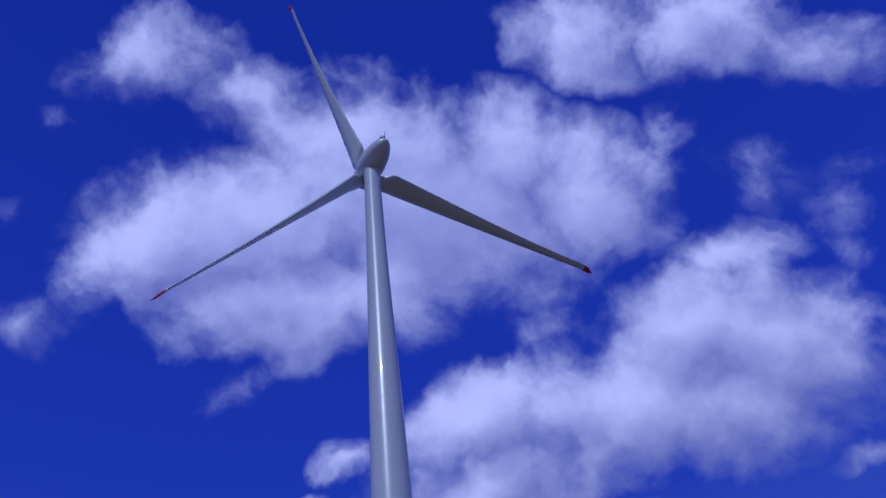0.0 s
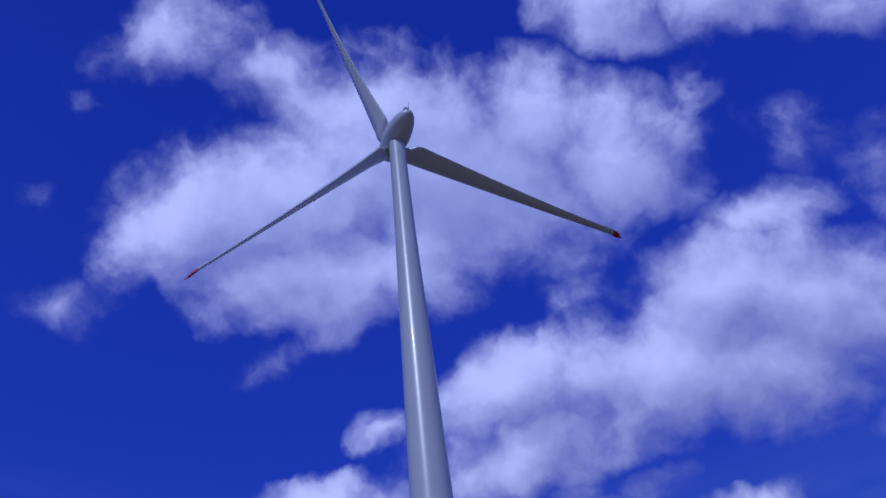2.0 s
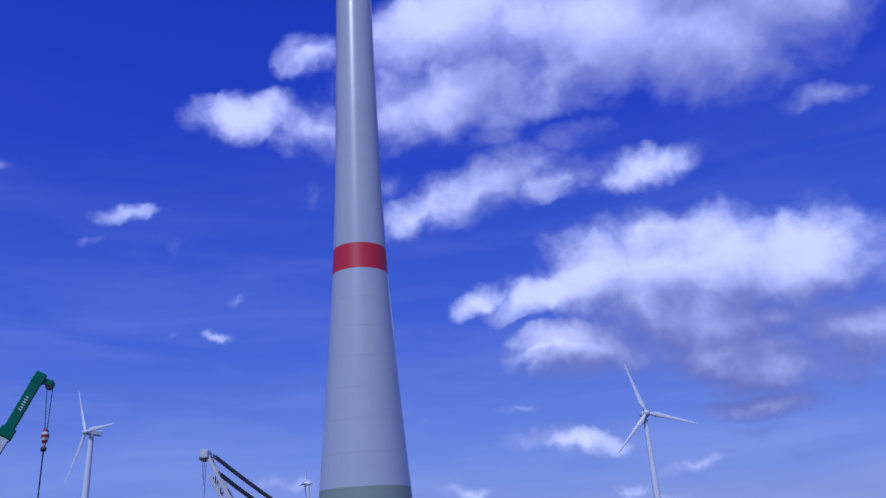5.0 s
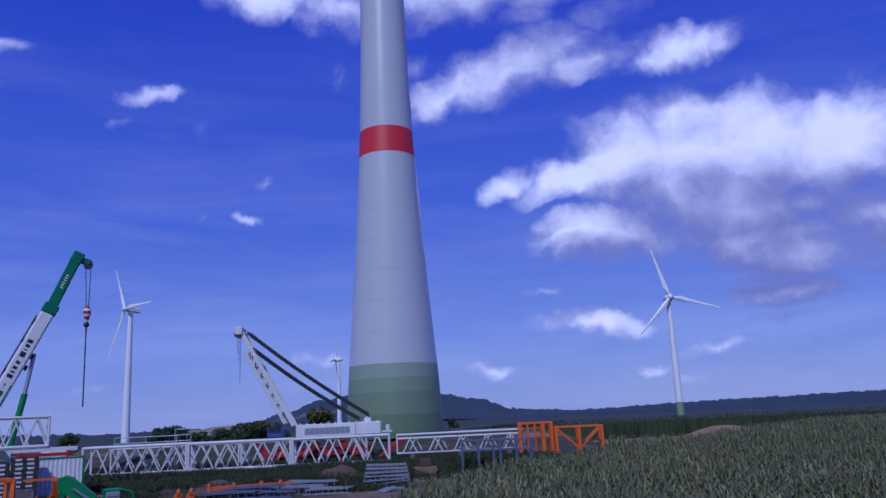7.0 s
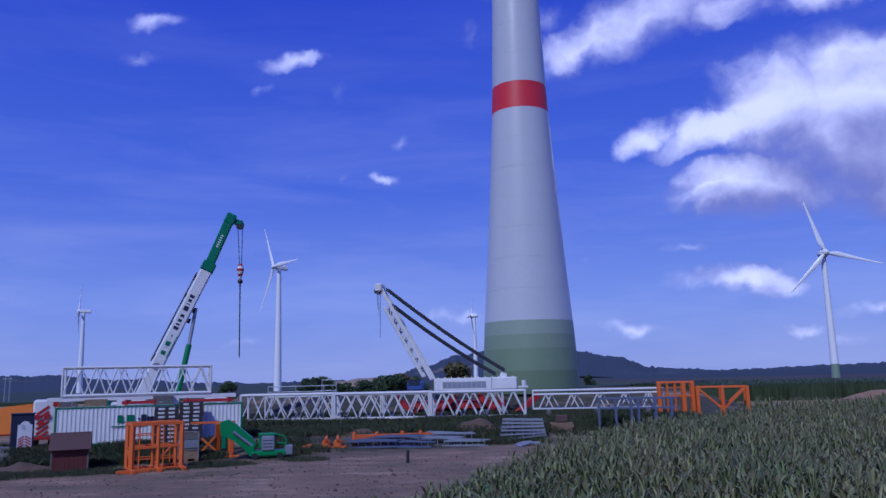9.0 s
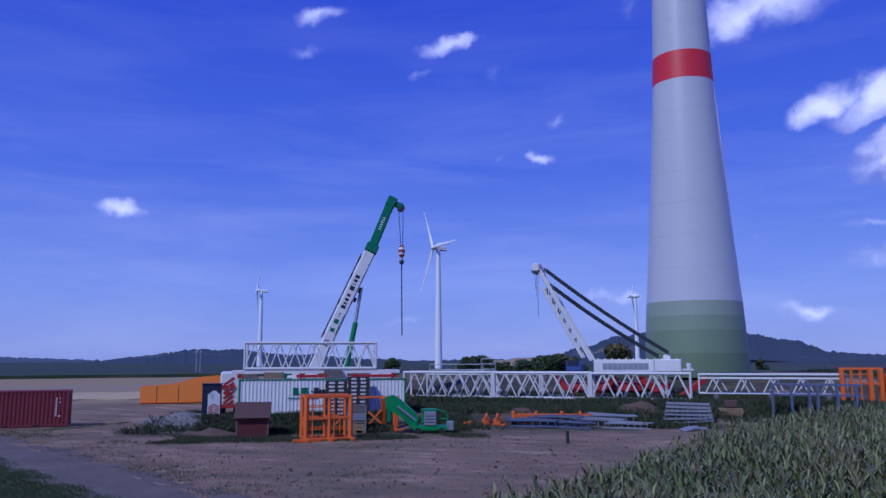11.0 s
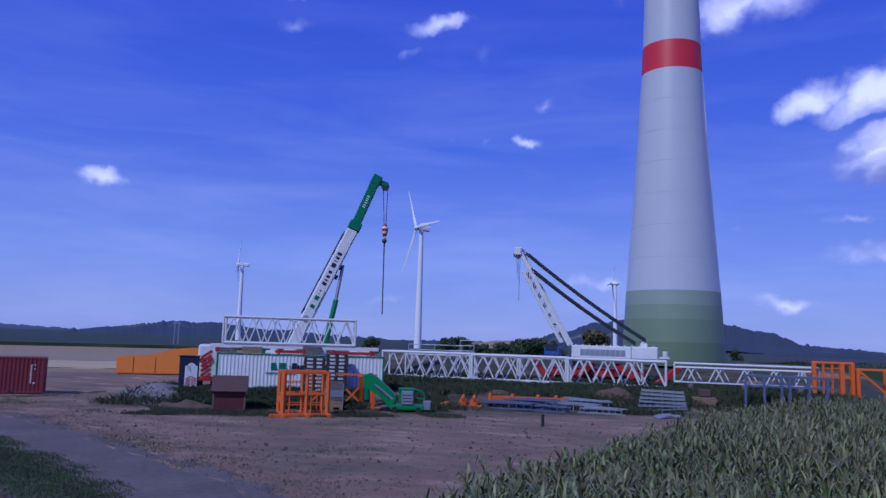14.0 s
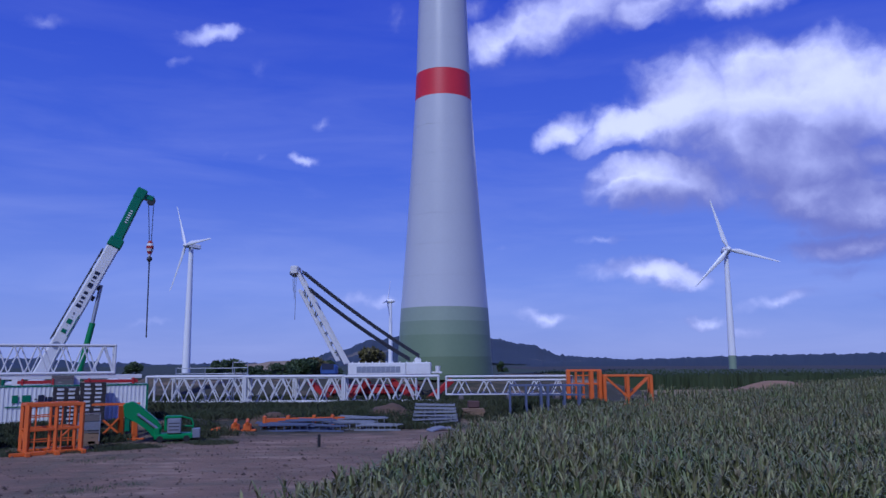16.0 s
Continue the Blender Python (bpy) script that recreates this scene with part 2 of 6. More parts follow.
M = {
    "concrete": material("concrete_grey", (0.53, 0.55, 0.57), 0.32, other=(0.46, 0.48, 0.50), grain=3.0, patch=0.12, mix=0.6, bump=0.04, coat=0.3),
    "tower_red": material("ring_red", (0.64, 0.03, 0.04), 0.45, grain=3.0, patch=0.3, bump=0.03),
    "shell": material("shell_grey", (0.66, 0.68, 0.69), 0.3, grain=2.0, patch=0.2, mix=0.3, bump=0.02),
    "blade": material("blade_grey", (0.70, 0.72, 0.73), 0.3, grain=2.0, patch=0.15, mix=0.3, bump=0.02),
    "dark": material("dark_steel", (0.035, 0.037, 0.04), 0.5, grain=12, patch=2.0),
    "white": material("white_paint", (0.78, 0.78, 0.76), 0.45, other=(0.55, 0.54, 0.5), grain=9, patch=1.2, mix=0.6, bump=0.05),
    "turbine_white": material("turbine_white", (0.88, 0.88, 0.87), 0.3, grain=3, patch=0.2, mix=0.25, bump=0.02),
    "lattice": material("lattice_white", (0.74, 0.74, 0.72), 0.5, other=(0.5, 0.48, 0.44), grain=7, patch=1.5, mix=0.6, bump=0.05),
    "green": material("crane_green", (0.01, 0.17, 0.075), 0.35, grain=8, patch=1.0, mix=0.4, bump=0.04),
    "bright_green": material("machine_green", (0.012, 0.225, 0.06), 0.4, grain=8, patch=1.0, mix=0.5, bump=0.05),
    "orange": material("orange_paint", (0.72, 0.14, 0.012), 0.5, other=(0.42, 0.10, 0.03), grain=9, patch=1.5, mix=0.6, bump=0.06),
    "tarp": material("orange_sheet", (0.88, 0.26, 0.03), 0.6, other=(0.74, 0.20, 0.025), grain=4, patch=0.5, bump=0.4),
    "red": material("red_paint", (0.42, 0.02, 0.02), 0.5, other=(0.20, 0.018, 0.018), grain=8, patch=1.2, bump=0.05),
    "maroon": material("container_red", (0.20, 0.025, 0.03), 0.5, other=(0.14, 0.022, 0.026), grain=10, patch=0.8, mix=0.7, bump=0.1),
    "shed_red": material("shed_red", (0.11, 0.022, 0.02), 0.7, other=(0.07, 0.02, 0.018), grain=12, patch=1.0, bump=0.2),
    "shed_roof": material("shed_roof", (0.085, 0.045, 0.04), 0.8, other=(0.12, 0.07, 0.06), grain=12, patch=1.0, bump=0.3),
    "navy": material("navy_sheet", (0.012, 0.018, 0.045), 0.5, grain=9, patch=1.0),
    "blue": material("frame_blue", (0.10, 0.125, 0.21), 0.5, other=(0.07, 0.08, 0.12), grain=9, patch=1.2, bump=0.06),
    "cab_blue": material("cab_blue", (0.05, 0.10, 0.30), 0.4, other=(0.03, 0.05, 0.14), grain=9, patch=1.2, bump=0.04),
    "galvanised": material("galvanised_steel", (0.42, 0.44, 0.46), 0.45, 0.7, other=(0.25, 0.27, 0.3), grain=14, patch=2.0, mix=0.8, bump=0.08),
    "wood": material("pallet_wood", (0.30, 0.20, 0.12), 0.8, other=(0.17, 0.12, 0.08), grain=18, patch=2.0, mix=0.8, bump=0.3),
    "dark_wood": material("dark_wood", (0.055, 0.045, 0.045), 0.85, other=(0.03, 0.026, 0.026), grain=18, patch=2.0, mix=0.8, bump=0.3),
    "grey_wood": material("weathered_wood", (0.17, 0.15, 0.14), 0.85, other=(0.09, 0.08, 0.075), grain=18, patch=2.0, mix=0.8, bump=0.3),
    "rubber": material("black_rubber", (0.015, 0.015, 0.016), 0.7, grain=20, patch=2.0),
    "rope": material("rope_steel", (0.03, 0.032, 0.04), 0.6, grain=30, patch=3.0),
    "gravel": material("gravel_heap", (0.20, 0.185, 0.18), 0.9, other=(0.16, 0.15, 0.14), grain=6, patch=0.8, mix=0.9, bump=0.8),
    "soil_heap": material("soil_heap", (0.14, 0.088, 0.056), 0.95, other=(0.075, 0.055, 0.036), grain=5, patch=0.7, mix=0.9, bump=0.8),
    "soil_pale": material("soil_pale", (0.36, 0.22, 0.12), 0.95, other=(0.24, 0.15, 0.085), grain=5, patch=0.7, mix=0.9, bump=0.8),
    "bark": material("bark", (0.06, 0.045, 0.035), 0.9, grain=14, patch=2.0, bump=0.4),
    "leaf": material("tree_leaf", (0.035, 0.065, 0.018), 0.6, other=(0.06, 0.08, 0.02), grain=6, patch=0.4, vary=0.35, bump=0.05),
    "autumn": material("tree_leaf_yellow", (0.12, 0.10, 0.025), 0.6, other=(0.06, 0.08, 0.02), grain=6, patch=0.4, vary=0.35, bump=0.05),
    "dry_grass": material("dry_grass", (0.135, 0.10, 0.062), 0.8, other=(0.10, 0.085, 0.048), grain=3, patch=0.2, mix=0.9, vary=0.35, bump=0.05),
    "grass": material("grass_blade", (0.045, 0.095, 0.03), 0.7, other=(0.085, 0.105, 0.045), grain=3, patch=0.2, mix=0.9, vary=0.35, bump=0.05),
    "weed": material("weed_leaf", (0.032, 0.058, 0.022), 0.65, other=(0.10, 0.09, 0.045), grain=4, patch=0.25, mix=0.8, vary=0.4, bump=0.05),
    "corn": material("maize_leaf", (0.066, 0.130, 0.027), 0.5, other=(0.31, 0.255, 0.12), grain=2.5, patch=0.35, mix=0.85, vary=0.55, bump=0.05),
    "tassel": material("maize_tassel", (0.22, 0.18, 0.11), 0.8, other=(0.15, 0.15, 0.06), grain=4, patch=0.3, vary=0.3, bump=0.05),
    # distance haze is put into this colour: bluer than the woods are
    "hill": material("hazed_hill_woods", (0.026, 0.044, 0.066), 0.95, other=(0.040, 0.058, 0.075), grain=0.02, patch=0.004, mix=0.9, bump=0.6),
    "hill_field": material("hill_field", (0.20, 0.17, 0.11), 0.95, other=(0.13, 0.12, 0.08), grain=0.02, patch=0.005, mix=0.8),
    "far_crop": material("far_crop", (0.03, 0.055, 0.02), 0.9, other=(0.045, 0.06, 0.025), grain=1.2, patch=0.03, mix=0.9, bump=0.8),
    "far_brown": material("far_brown_field", (0.05, 0.042, 0.034), 0.95, other=(0.033, 0.035, 0.027), grain=0.3, patch=0.02, mix=0.9),
    "stubble": material("stubble_field", (0.34, 0.26, 0.155), 0.95, other=(0.25, 0.19, 0.11), grain=0.8, patch=0.03, mix=0.9, bump=0.4),
}


def add_clearings(m):
    """Pale fields in the woods of a hill."""
    t = m.node_tree
    body = next(n for n in t.nodes if n.type == "BSDF_PRINCIPLED")
    old = body.inputs["Base Color"].links[0].from_socket
    at_ = t.nodes.new("ShaderNodeTexCoord").outputs["Object"]
    flat = wire(t, "ShaderNodeMapping", {"Vector": at_, "Scale": (1.0, 1.0, 4.0)}).outputs[0]
    spot_ = wire(t, "ShaderNodeTexNoise", {"Vector": flat, "Scale": 0.0042, "Detail": 3.0, "Roughness": 0.5}).outputs["Fac"]
    open_ = wire(t, "ShaderNodeMapRange", {"Value": spot_, "From Min": 0.63, "From Max": 0.66}).outputs[0]
    paint = wire(t, "ShaderNodeMix", {"Factor": open_, "B": (0.17, 0.15, 0.11, 1)}, data_type="RGBA")
    t.links.new(old, paint.inputs[6])
    t.links.new(paint.outputs[2], body.inputs["Base Color"])


# same woods farther off, painted paler and bluer to stand for thicker haze
M["hill_far"] = material("hazed_far_ridge", (0.062, 0.082, 0.125), 0.95, other=(0.085, 0.10, 0.13), grain=0.02, patch=0.004, mix=0.9, bump=0.6)
add_clearings(M["hill"])
add_clearings(M["hill_far"])
GREENS = [material("base_green", c, 0.45, grain=3, patch=0.2, mix=0.4, bump=0.04) for c in
          ((0.30, 0.37, 0.28), (0.235, 0.31, 0.205), (0.195, 0.27, 0.16), (0.15, 0.215, 0.115), (0.11, 0.16, 0.085))]


# ---- mesh helpers ----
def mesh_of(name, verts, faces, mat):
    me = bpy.data.meshes.new(name)
    me.from_pydata(verts, [], faces)
    me.materials.append(mat)
    return me


def thing(name, x, y, z, label, category, group="", kind=""):
    """The Empty at a thing's base that parents its parts."""
    ob = new(name)
    ob.empty_display_size = 0.3
    ob.matrix_basis = pose(x, y, z)
    return tagged(ob, label, category, group, kind)


def under(ob, parent, m=None):
    """Hangs ob under parent; m is its pose in the world."""
    ob.parent = parent
    base = parent.matrix_basis if parent.parent is None else parent.parent.matrix_basis @ Matrix()
    ob.matrix_parent_inverse = base.inverted() if parent.parent is None else Matrix()
    if m is not None:
        ob.matrix_basis = m
    return ob


def part(name, bm, mat, parent, label="", smooth=False):
    """Links a bmesh, drawn in the world's metres, as one mesh under a thing or a part."""
    me = bpy.data.meshes.new(name)
    bmesh.ops.recalc_face_normals(bm, faces=bm.faces)
    for face in bm.faces:
        face.smooth = smooth
    for e in bm.edges:
        e.smooth = len(e.link_faces) == 2 and e.calc_face_angle() < 0.7
    bm.to_mesh(me)
    bm.free()
    me.materials.append(mat)
    ob = new(name, me)
    if parent is not None:
        under(ob, parent)
    return tagged(ob, label)


def slab(bm, cx, cy, cz, sx, sy, sz, m=None, bevel=0.0):
    """A box with bevelled edges, its centre and size given, turned by m."""
    made = bmesh.ops.create_cube(bm, size=1.0, matrix=(m or Matrix()) @ Matrix.Translation((cx, cy, cz)) @ Matrix.Diagonal((sx, sy, sz, 1)))
    if bevel:
        edges = {e for v in made["verts"] for e in v.link_edges}
        bmesh.ops.bevel(bm, geom=list(edges), offset=bevel, segments=1, affect="EDGES", profile=0.7)


def along(p, q):
    """The pose whose z runs from p to q, at p."""
    p, q = Vector(p), Vector(q)
    return Matrix.Translation(p) @ (q - p).to_track_quat("Z", "Y").to_matrix().to_4x4()


def beam(bm, p, q, wide, high=None, bevel=0.0):
    n = (Vector(q) - Vector(p)).length
    slab(bm, 0, 0, n / 2, wide, high or wide, n, along(p, q), bevel)


def rod(bm, p, q, r, r2=None, sides=8):
    n = (Vector(q) - Vector(p)).length
    bmesh.ops.create_cone(bm, cap_ends=True, segments=sides, radius1=r, radius2=r if r2 is None else r2, depth=n,
                          matrix=along(p, q) @ Matrix.Translation((0, 0, n / 2)))


def turned(bm, rings, sides=32, m=None):
    """A body of revolution about z, from (radius, height) rings."""
    m = m or Matrix()
    loops = [[bm.verts.new(m @ Vector((r * math.cos(k * math.tau / sides), r * math.sin(k * math.tau / sides), z))) for k in range(sides)]
             for r, z in rings]
    for a, b in zip(loops, loops[1:]):
        for k in range(sides):
            bm.faces.new((a[k], a[(k + 1) % sides], b[(k + 1) % sides], b[k]))
    bm.faces.new(loops[0][::-1])
    bm.faces.new(loops[-1])


RODS = {}


def strut(name, p, q, r, mat, parent, label=""):
    """A straight tube as a part of its own; alike tubes share one mesh."""
    if mat.name not in RODS:
        bm = bmesh.new()
        bmesh.ops.create_cone(bm, cap_ends=True, segments=8, radius1=1, radius2=1, depth=1, matrix=Matrix.Translation((0, 0, 0.5)))
        me = bpy.data.meshes.new("tube")
        for face in bm.faces:
            face.smooth = len(face.verts) == 4
        bm.to_mesh(me)
        bm.free()
        me.materials.append(mat)
        RODS[mat.name] = me
    ob = new(name, RODS[mat.name])
    n = (Vector(q) - Vector(p)).length
    under(ob, parent, along(p, q) @ Matrix.Diagonal((r, r, n, 1)))
    return tagged(ob, label)


BOXES = {}


def block(name, m, sx, sy, sz, mat, parent, label=""):
    """A bevelled block as a part of its own, centred at the pose m; blocks of one size share one mesh."""
    key = (round(sx, 3), round(sy, 3), round(sz, 3), mat.name)
    if key not in BOXES:
        bm = bmesh.new()
        slab(bm, 0, 0, 0, sx, sy, sz, None, min(sx, sy, sz) * 0.12)
        me = bpy.data.meshes.new(name)
        bm.to_mesh(me)
        bm.free()
        me.materials.append(mat)
        BOXES[key] = me
    ob = new(name, BOXES[key])
    under(ob, parent, m)
    return tagged(ob, label)


# ---- ground ----
def ease(v, a, b):
    u = min(1.0, max(0.0, (v - a) / (b - a)))
    return u * u * (3 - 2 * u)


def ground_z(x, y):
    """The height of the land: level land, a raised pad behind an edge, a rise to the tower and under the maize."""
    d = math.hypot(x, y)
    edge = 60.0 + 0.44 * x
    side = ease(x, -44, -34) * (1 - ease(x, 14, 30))
    z = 0.8 * ease(y - edge, -1.5, 2.0) * side
    z += 2.4 * ease(y, 80, 89) * side * (1 - ease(d, 100, 126))
    z += 0.8 * ease(x, 20, 56) * ease(y, 34, 72) * (1 - ease(d, 110, 150))
    z += 3.1 * (1 - ease(d, 1.0, 14.0))
    bump = noise.noise((x * 0.11, y * 0.11, 0.0)) * 0.10 + noise.noise((x * 0.5, y * 0.5, 3.0)) * 0.035
    return z + bump * (1 - ease(d, 90, 160)) * ease(d, 2, 10)


def spot(turn, lift):
    """The point of the ground that lies in a direction from the eye."""
    w = heading(turn, lift)
    d, step = 8.0, 0.25
    while d < 900:
        p = Vector(EYE) + w * d
        if p.z < ground_z(p.x, p.y):
            break
        d += step
    return Vector((p.x, p.y, ground_z(p.x, p.y)))


def at(turn, far):
    """The point of the ground at a bearing and a distance."""
    w = heading(turn)
    return Vector((w.x * far, w.y * far, ground_z(w.x * far, w.y * far)))


def ground_material():
    m = bpy.data.materials.new("ground_earth")
    m.use_nodes = True
    t = m.node_tree
    t.nodes.clear()
    at_ = t.nodes.new("ShaderNodeTexCoord").outputs["Object"]
    big = wire(t, "ShaderNodeTexNoise", {"Vector": at_, "Scale": 0.09, "Detail": 7.0, "Roughness": 0.62}).outputs["Fac"]
    mid = wire(t, "ShaderNodeTexNoise", {"Vector": at_, "Scale": 0.55, "Detail": 6.0, "Roughness": 0.65}).outputs["Fac"]
    drawn = wire(t, "ShaderNodeMapping", {"Vector": at_, "Rotation": (0, 0, radians(-14)), "Scale": (0.4, 1.0, 1.0)}).outputs[0]
    rut = wire(t, "ShaderNodeTexNoise", {"Vector": drawn, "Scale": 0.42, "Detail": 8.0, "Roughness": 0.68}).outputs["Fac"]
    fine = wire(t, "ShaderNodeTexNoise", {"Vector": at_, "Scale": 7.0, "Detail": 6.0, "Roughness": 0.7}).outputs["Fac"]
    earth = wire(t, "ShaderNodeMix", {"Factor": fine, "A": (0.36, 0.238, 0.15, 1), "B": (0.185, 0.120, 0.076, 1)}, data_type="RGBA").outputs[2]
    pale = wire(t, "ShaderNodeMapRange", {"Value": mid, "From Min": 0.50, "From Max": 0.70}).outputs[0]
    earth = wire(t, "ShaderNodeMix", {"Factor": pale, "A": earth, "B": (0.46, 0.33, 0.22, 1)}, data_type="RGBA").outputs[2]
    worn = wire(t, "ShaderNodeMapRange", {"Value": rut, "From Min": 0.45, "From Max": 0.62, "To Max": 0.5}).outputs[0]
    earth = wire(t, "ShaderNodeMix", {"Factor": worn, "A": earth, "B": (0.10, 0.066, 0.043, 1)}, data_type="RGBA").outputs[2]
    pale2 = wire(t, "ShaderNodeMapRange", {"Value": rut, "From Min": 0.44, "From Max": 0.34, "To Max": 0.8}).outputs[0]
    earth = wire(t, "ShaderNodeMix", {"Factor": pale2, "A": earth, "B": (0.50, 0.37, 0.25, 1)}, data_type="RGBA").outputs[2]
    weed = wire(t, "ShaderNodeMath", {0: big, 1: mid}, operation="ADD").outputs[0]
    weed = wire(t, "ShaderNodeMapRange", {"Value": weed, "From Min": 0.98, "From Max": 1.28}).outputs[0]
    grass = wire(t, "ShaderNodeMix", {"Factor": fine, "A": (0.07, 0.075, 0.04, 1), "B": (0.14, 0.11, 0.065, 1)}, data_type="RGBA").outputs[2]
    near = wire(t, "ShaderNodeMix", {"Factor": weed, "A": earth, "B": grass}, data_type="RGBA").outputs[2]
    place = wire(t, "ShaderNodeSeparateXYZ", {0: at_})
    # the weedy pad and the strip before it
    slope = wire(t, "ShaderNodeMath", {0: place.outputs["X"], 1: -0.44, 2: place.outputs["Y"]}, operation="MULTIPLY_ADD").outputs[0]
    slope = wire(t, "ShaderNodeMath", {0: mid, 1: 7.0, 2: slope}, operation="MULTIPLY_ADD").outputs[0]
    strip = wire(t, "ShaderNodeMapRange", {"Value": slope, "From Min": 57.0, "From Max": 61.5}).outputs[0]
    west = wire(t, "ShaderNodeMath", {0: mid, 1: 9.0, 2: place.outputs["X"]}, operation="MULTIPLY_ADD").outputs[0]
    west = wire(t, "ShaderNodeMapRange", {"Value": west, "From Min": -35.0, "From Max": -29.0}).outputs[0]
    patchy = wire(t, "ShaderNodeMapRange", {"Value": rut, "From Min": 0.36, "From Max": 0.5, "To Min": 0.35, "To Max": 1.0}).outputs[0]
    strip = wire(t, "ShaderNodeMath", {0: strip, 1: west}, operation="MULTIPLY").outputs[0]
    strip = wire(t, "ShaderNodeMath", {0: strip, 1: patchy}, operation="MULTIPLY").outputs[0]
    litter = wire(t, "ShaderNodeMix", {"Factor": fine, "A": (0.035, 0.045, 0.024, 1), "B": (0.075, 0.062, 0.04, 1)}, data_type="RGBA").outputs[2]
    near = wire(t, "ShaderNodeMix", {"Factor": strip, "A": near, "B": litter}, data_type="RGBA").outputs[2]
    # the green verge between track and tilled soil
    line = wire(t, "ShaderNodeMath", {0: place.outputs["X"], 1: 0.46, 2: place.outputs["Y"]}, operation="MULTIPLY_ADD").outputs[0]
    line = wire(t, "ShaderNodeMath", {0: mid, 1: 4.0, 2: line}, operation="MULTIPLY_ADD").outputs[0]
    line = wire(t, "ShaderNodeMath", {0: line, 1: 14.0}, operation="SUBTRACT").outputs[0]
    line = wire(t, "ShaderNodeMath", {0: line}, operation="ABSOLUTE").outputs[0]
    verge = wire(t, "ShaderNodeMapRange", {"Value": line, "From Min": 3.4, "From Max": 2.0, "To Max": 0.9}).outputs[0]
    edge = wire(t, "ShaderNodeMapRange", {"Value": place.outputs["X"], "From Min": -8.0, "From Max": -12.0}).outputs[0]
    verge = wire(t, "ShaderNodeMath", {0: verge, 1: edge}, operation="MULTIPLY").outputs[0]
    turf = wire(t, "ShaderNodeMix", {"Factor": fine, "A": (0.035, 0.07, 0.026, 1), "B": (0.075, 0.085, 0.042, 1)}, data_type="RGBA").outputs[2]
    near = wire(t, "ShaderNodeMix", {"Factor": verge, "A": near, "B": turf}, data_type="RGBA").outputs[2]
    far = wire(t, "ShaderNodeVectorMath", {0: at_}, operation="LENGTH").outputs["Value"]
    far = wire(t, "ShaderNodeMath", {0: mid, 1: 14.0, 2: far}, operation="MULTIPLY_ADD").outputs[0]
    far = wire(t, "ShaderNodeMapRange", {"Value": far, "From Min": 98.0, "From Max": 110.0}).outputs[0]
    stub = wire(t, "ShaderNodeMix", {"Factor": mid, "A": (0.40, 0.29, 0.15, 1), "B": (0.26, 0.19, 0.10, 1)}, data_type="RGBA").outputs[2]
    paint = wire(t, "ShaderNodeMix", {"Factor": far, "A": near, "B": stub}, data_type="RGBA").outputs[2]
    away = wire(t, "ShaderNodeVectorMath", {0: at_}, operation="LENGTH").outputs["Value"]
    woods = wire(t, "ShaderNodeMapRange", {"Value": wire(t, "ShaderNodeMath", {0: big, 1: 160.0, 2: away}, operation="MULTIPLY_ADD").outputs[0],
                                           "From Min": 320.0, "From Max": 350.0}).outputs[0]
    paint = wire(t, "ShaderNodeMix", {"Factor": woods, "A": paint, "B": (0.035, 0.05, 0.034, 1)}, data_type="RGBA").outputs[2]
    hill = wire(t, "ShaderNodeMath", {0: fine, 1: rut}, operation="ADD").outputs[0]
    relief = wire(t, "ShaderNodeBump", {"Height": hill, "Strength": 0.8, "Distance": 0.12})
    body = wire(t, "ShaderNodeBsdfPrincipled", {"Base Color": paint, "Roughness": 0.95, "Normal": relief.outputs[0]})
    t.links.new(body.outputs[0], t.nodes.new("ShaderNodeOutputMaterial").inputs[0])
    return m


def build_ground():
    """One sheet round the eye out to the horizon, finer near by."""
    radii = [0.0] + [2 * 1.055 ** k for k in range(142)]
    sides = 240
    verts = [(0, 0, ground_z(0, 0))]
    for r in radii[1:]:
        for k in range(sides):
            a = k * math.tau / sides
            verts.append((r * math.sin(a), r * math.cos(a), ground_z(r * math.sin(a), r * math.cos(a))))
    faces = [(0, 1 + (k + 1) % sides, 1 + k) for k in range(sides)]
    for i in range(len(radii) - 2):
        a, b = 1 + i * sides, 1 + (i + 1) * sides
        faces += [(a + k, a + (k + 1) % sides, b + (k + 1) % sides, b + k) for k in range(sides)]
    me = mesh_of("ground", verts, faces, ground_material())
    me.polygons.foreach_set("use_smooth", [True] * len(me.polygons))
    tagged(new("ground", me), "dry brown earth with weeds and stubble fields beyond", "ground", kind="structure")


build_ground()


# ---- the great wind turbine ----
TOWER_Y = 92.0
PROFILE = [(5.88, 1.5), (5.72, 3.5), (5.27, 11.1), (4.62, 19.5), (4.04, 28.5), (3.53, 37.05), (3.38, 40.45), (3.0, 52.7), (2.56, 80.4), (1.95, 116.0), (1.68, 145.2)]


def tower_radius(z):
    for (r1, z1), (r2, z2) in zip(PROFILE, PROFILE[1:]):
        if z <= z2:
            return r1 + (r2 - r1) * (z - z1) / (z2 - z1)
    return PROFILE[-1][0]


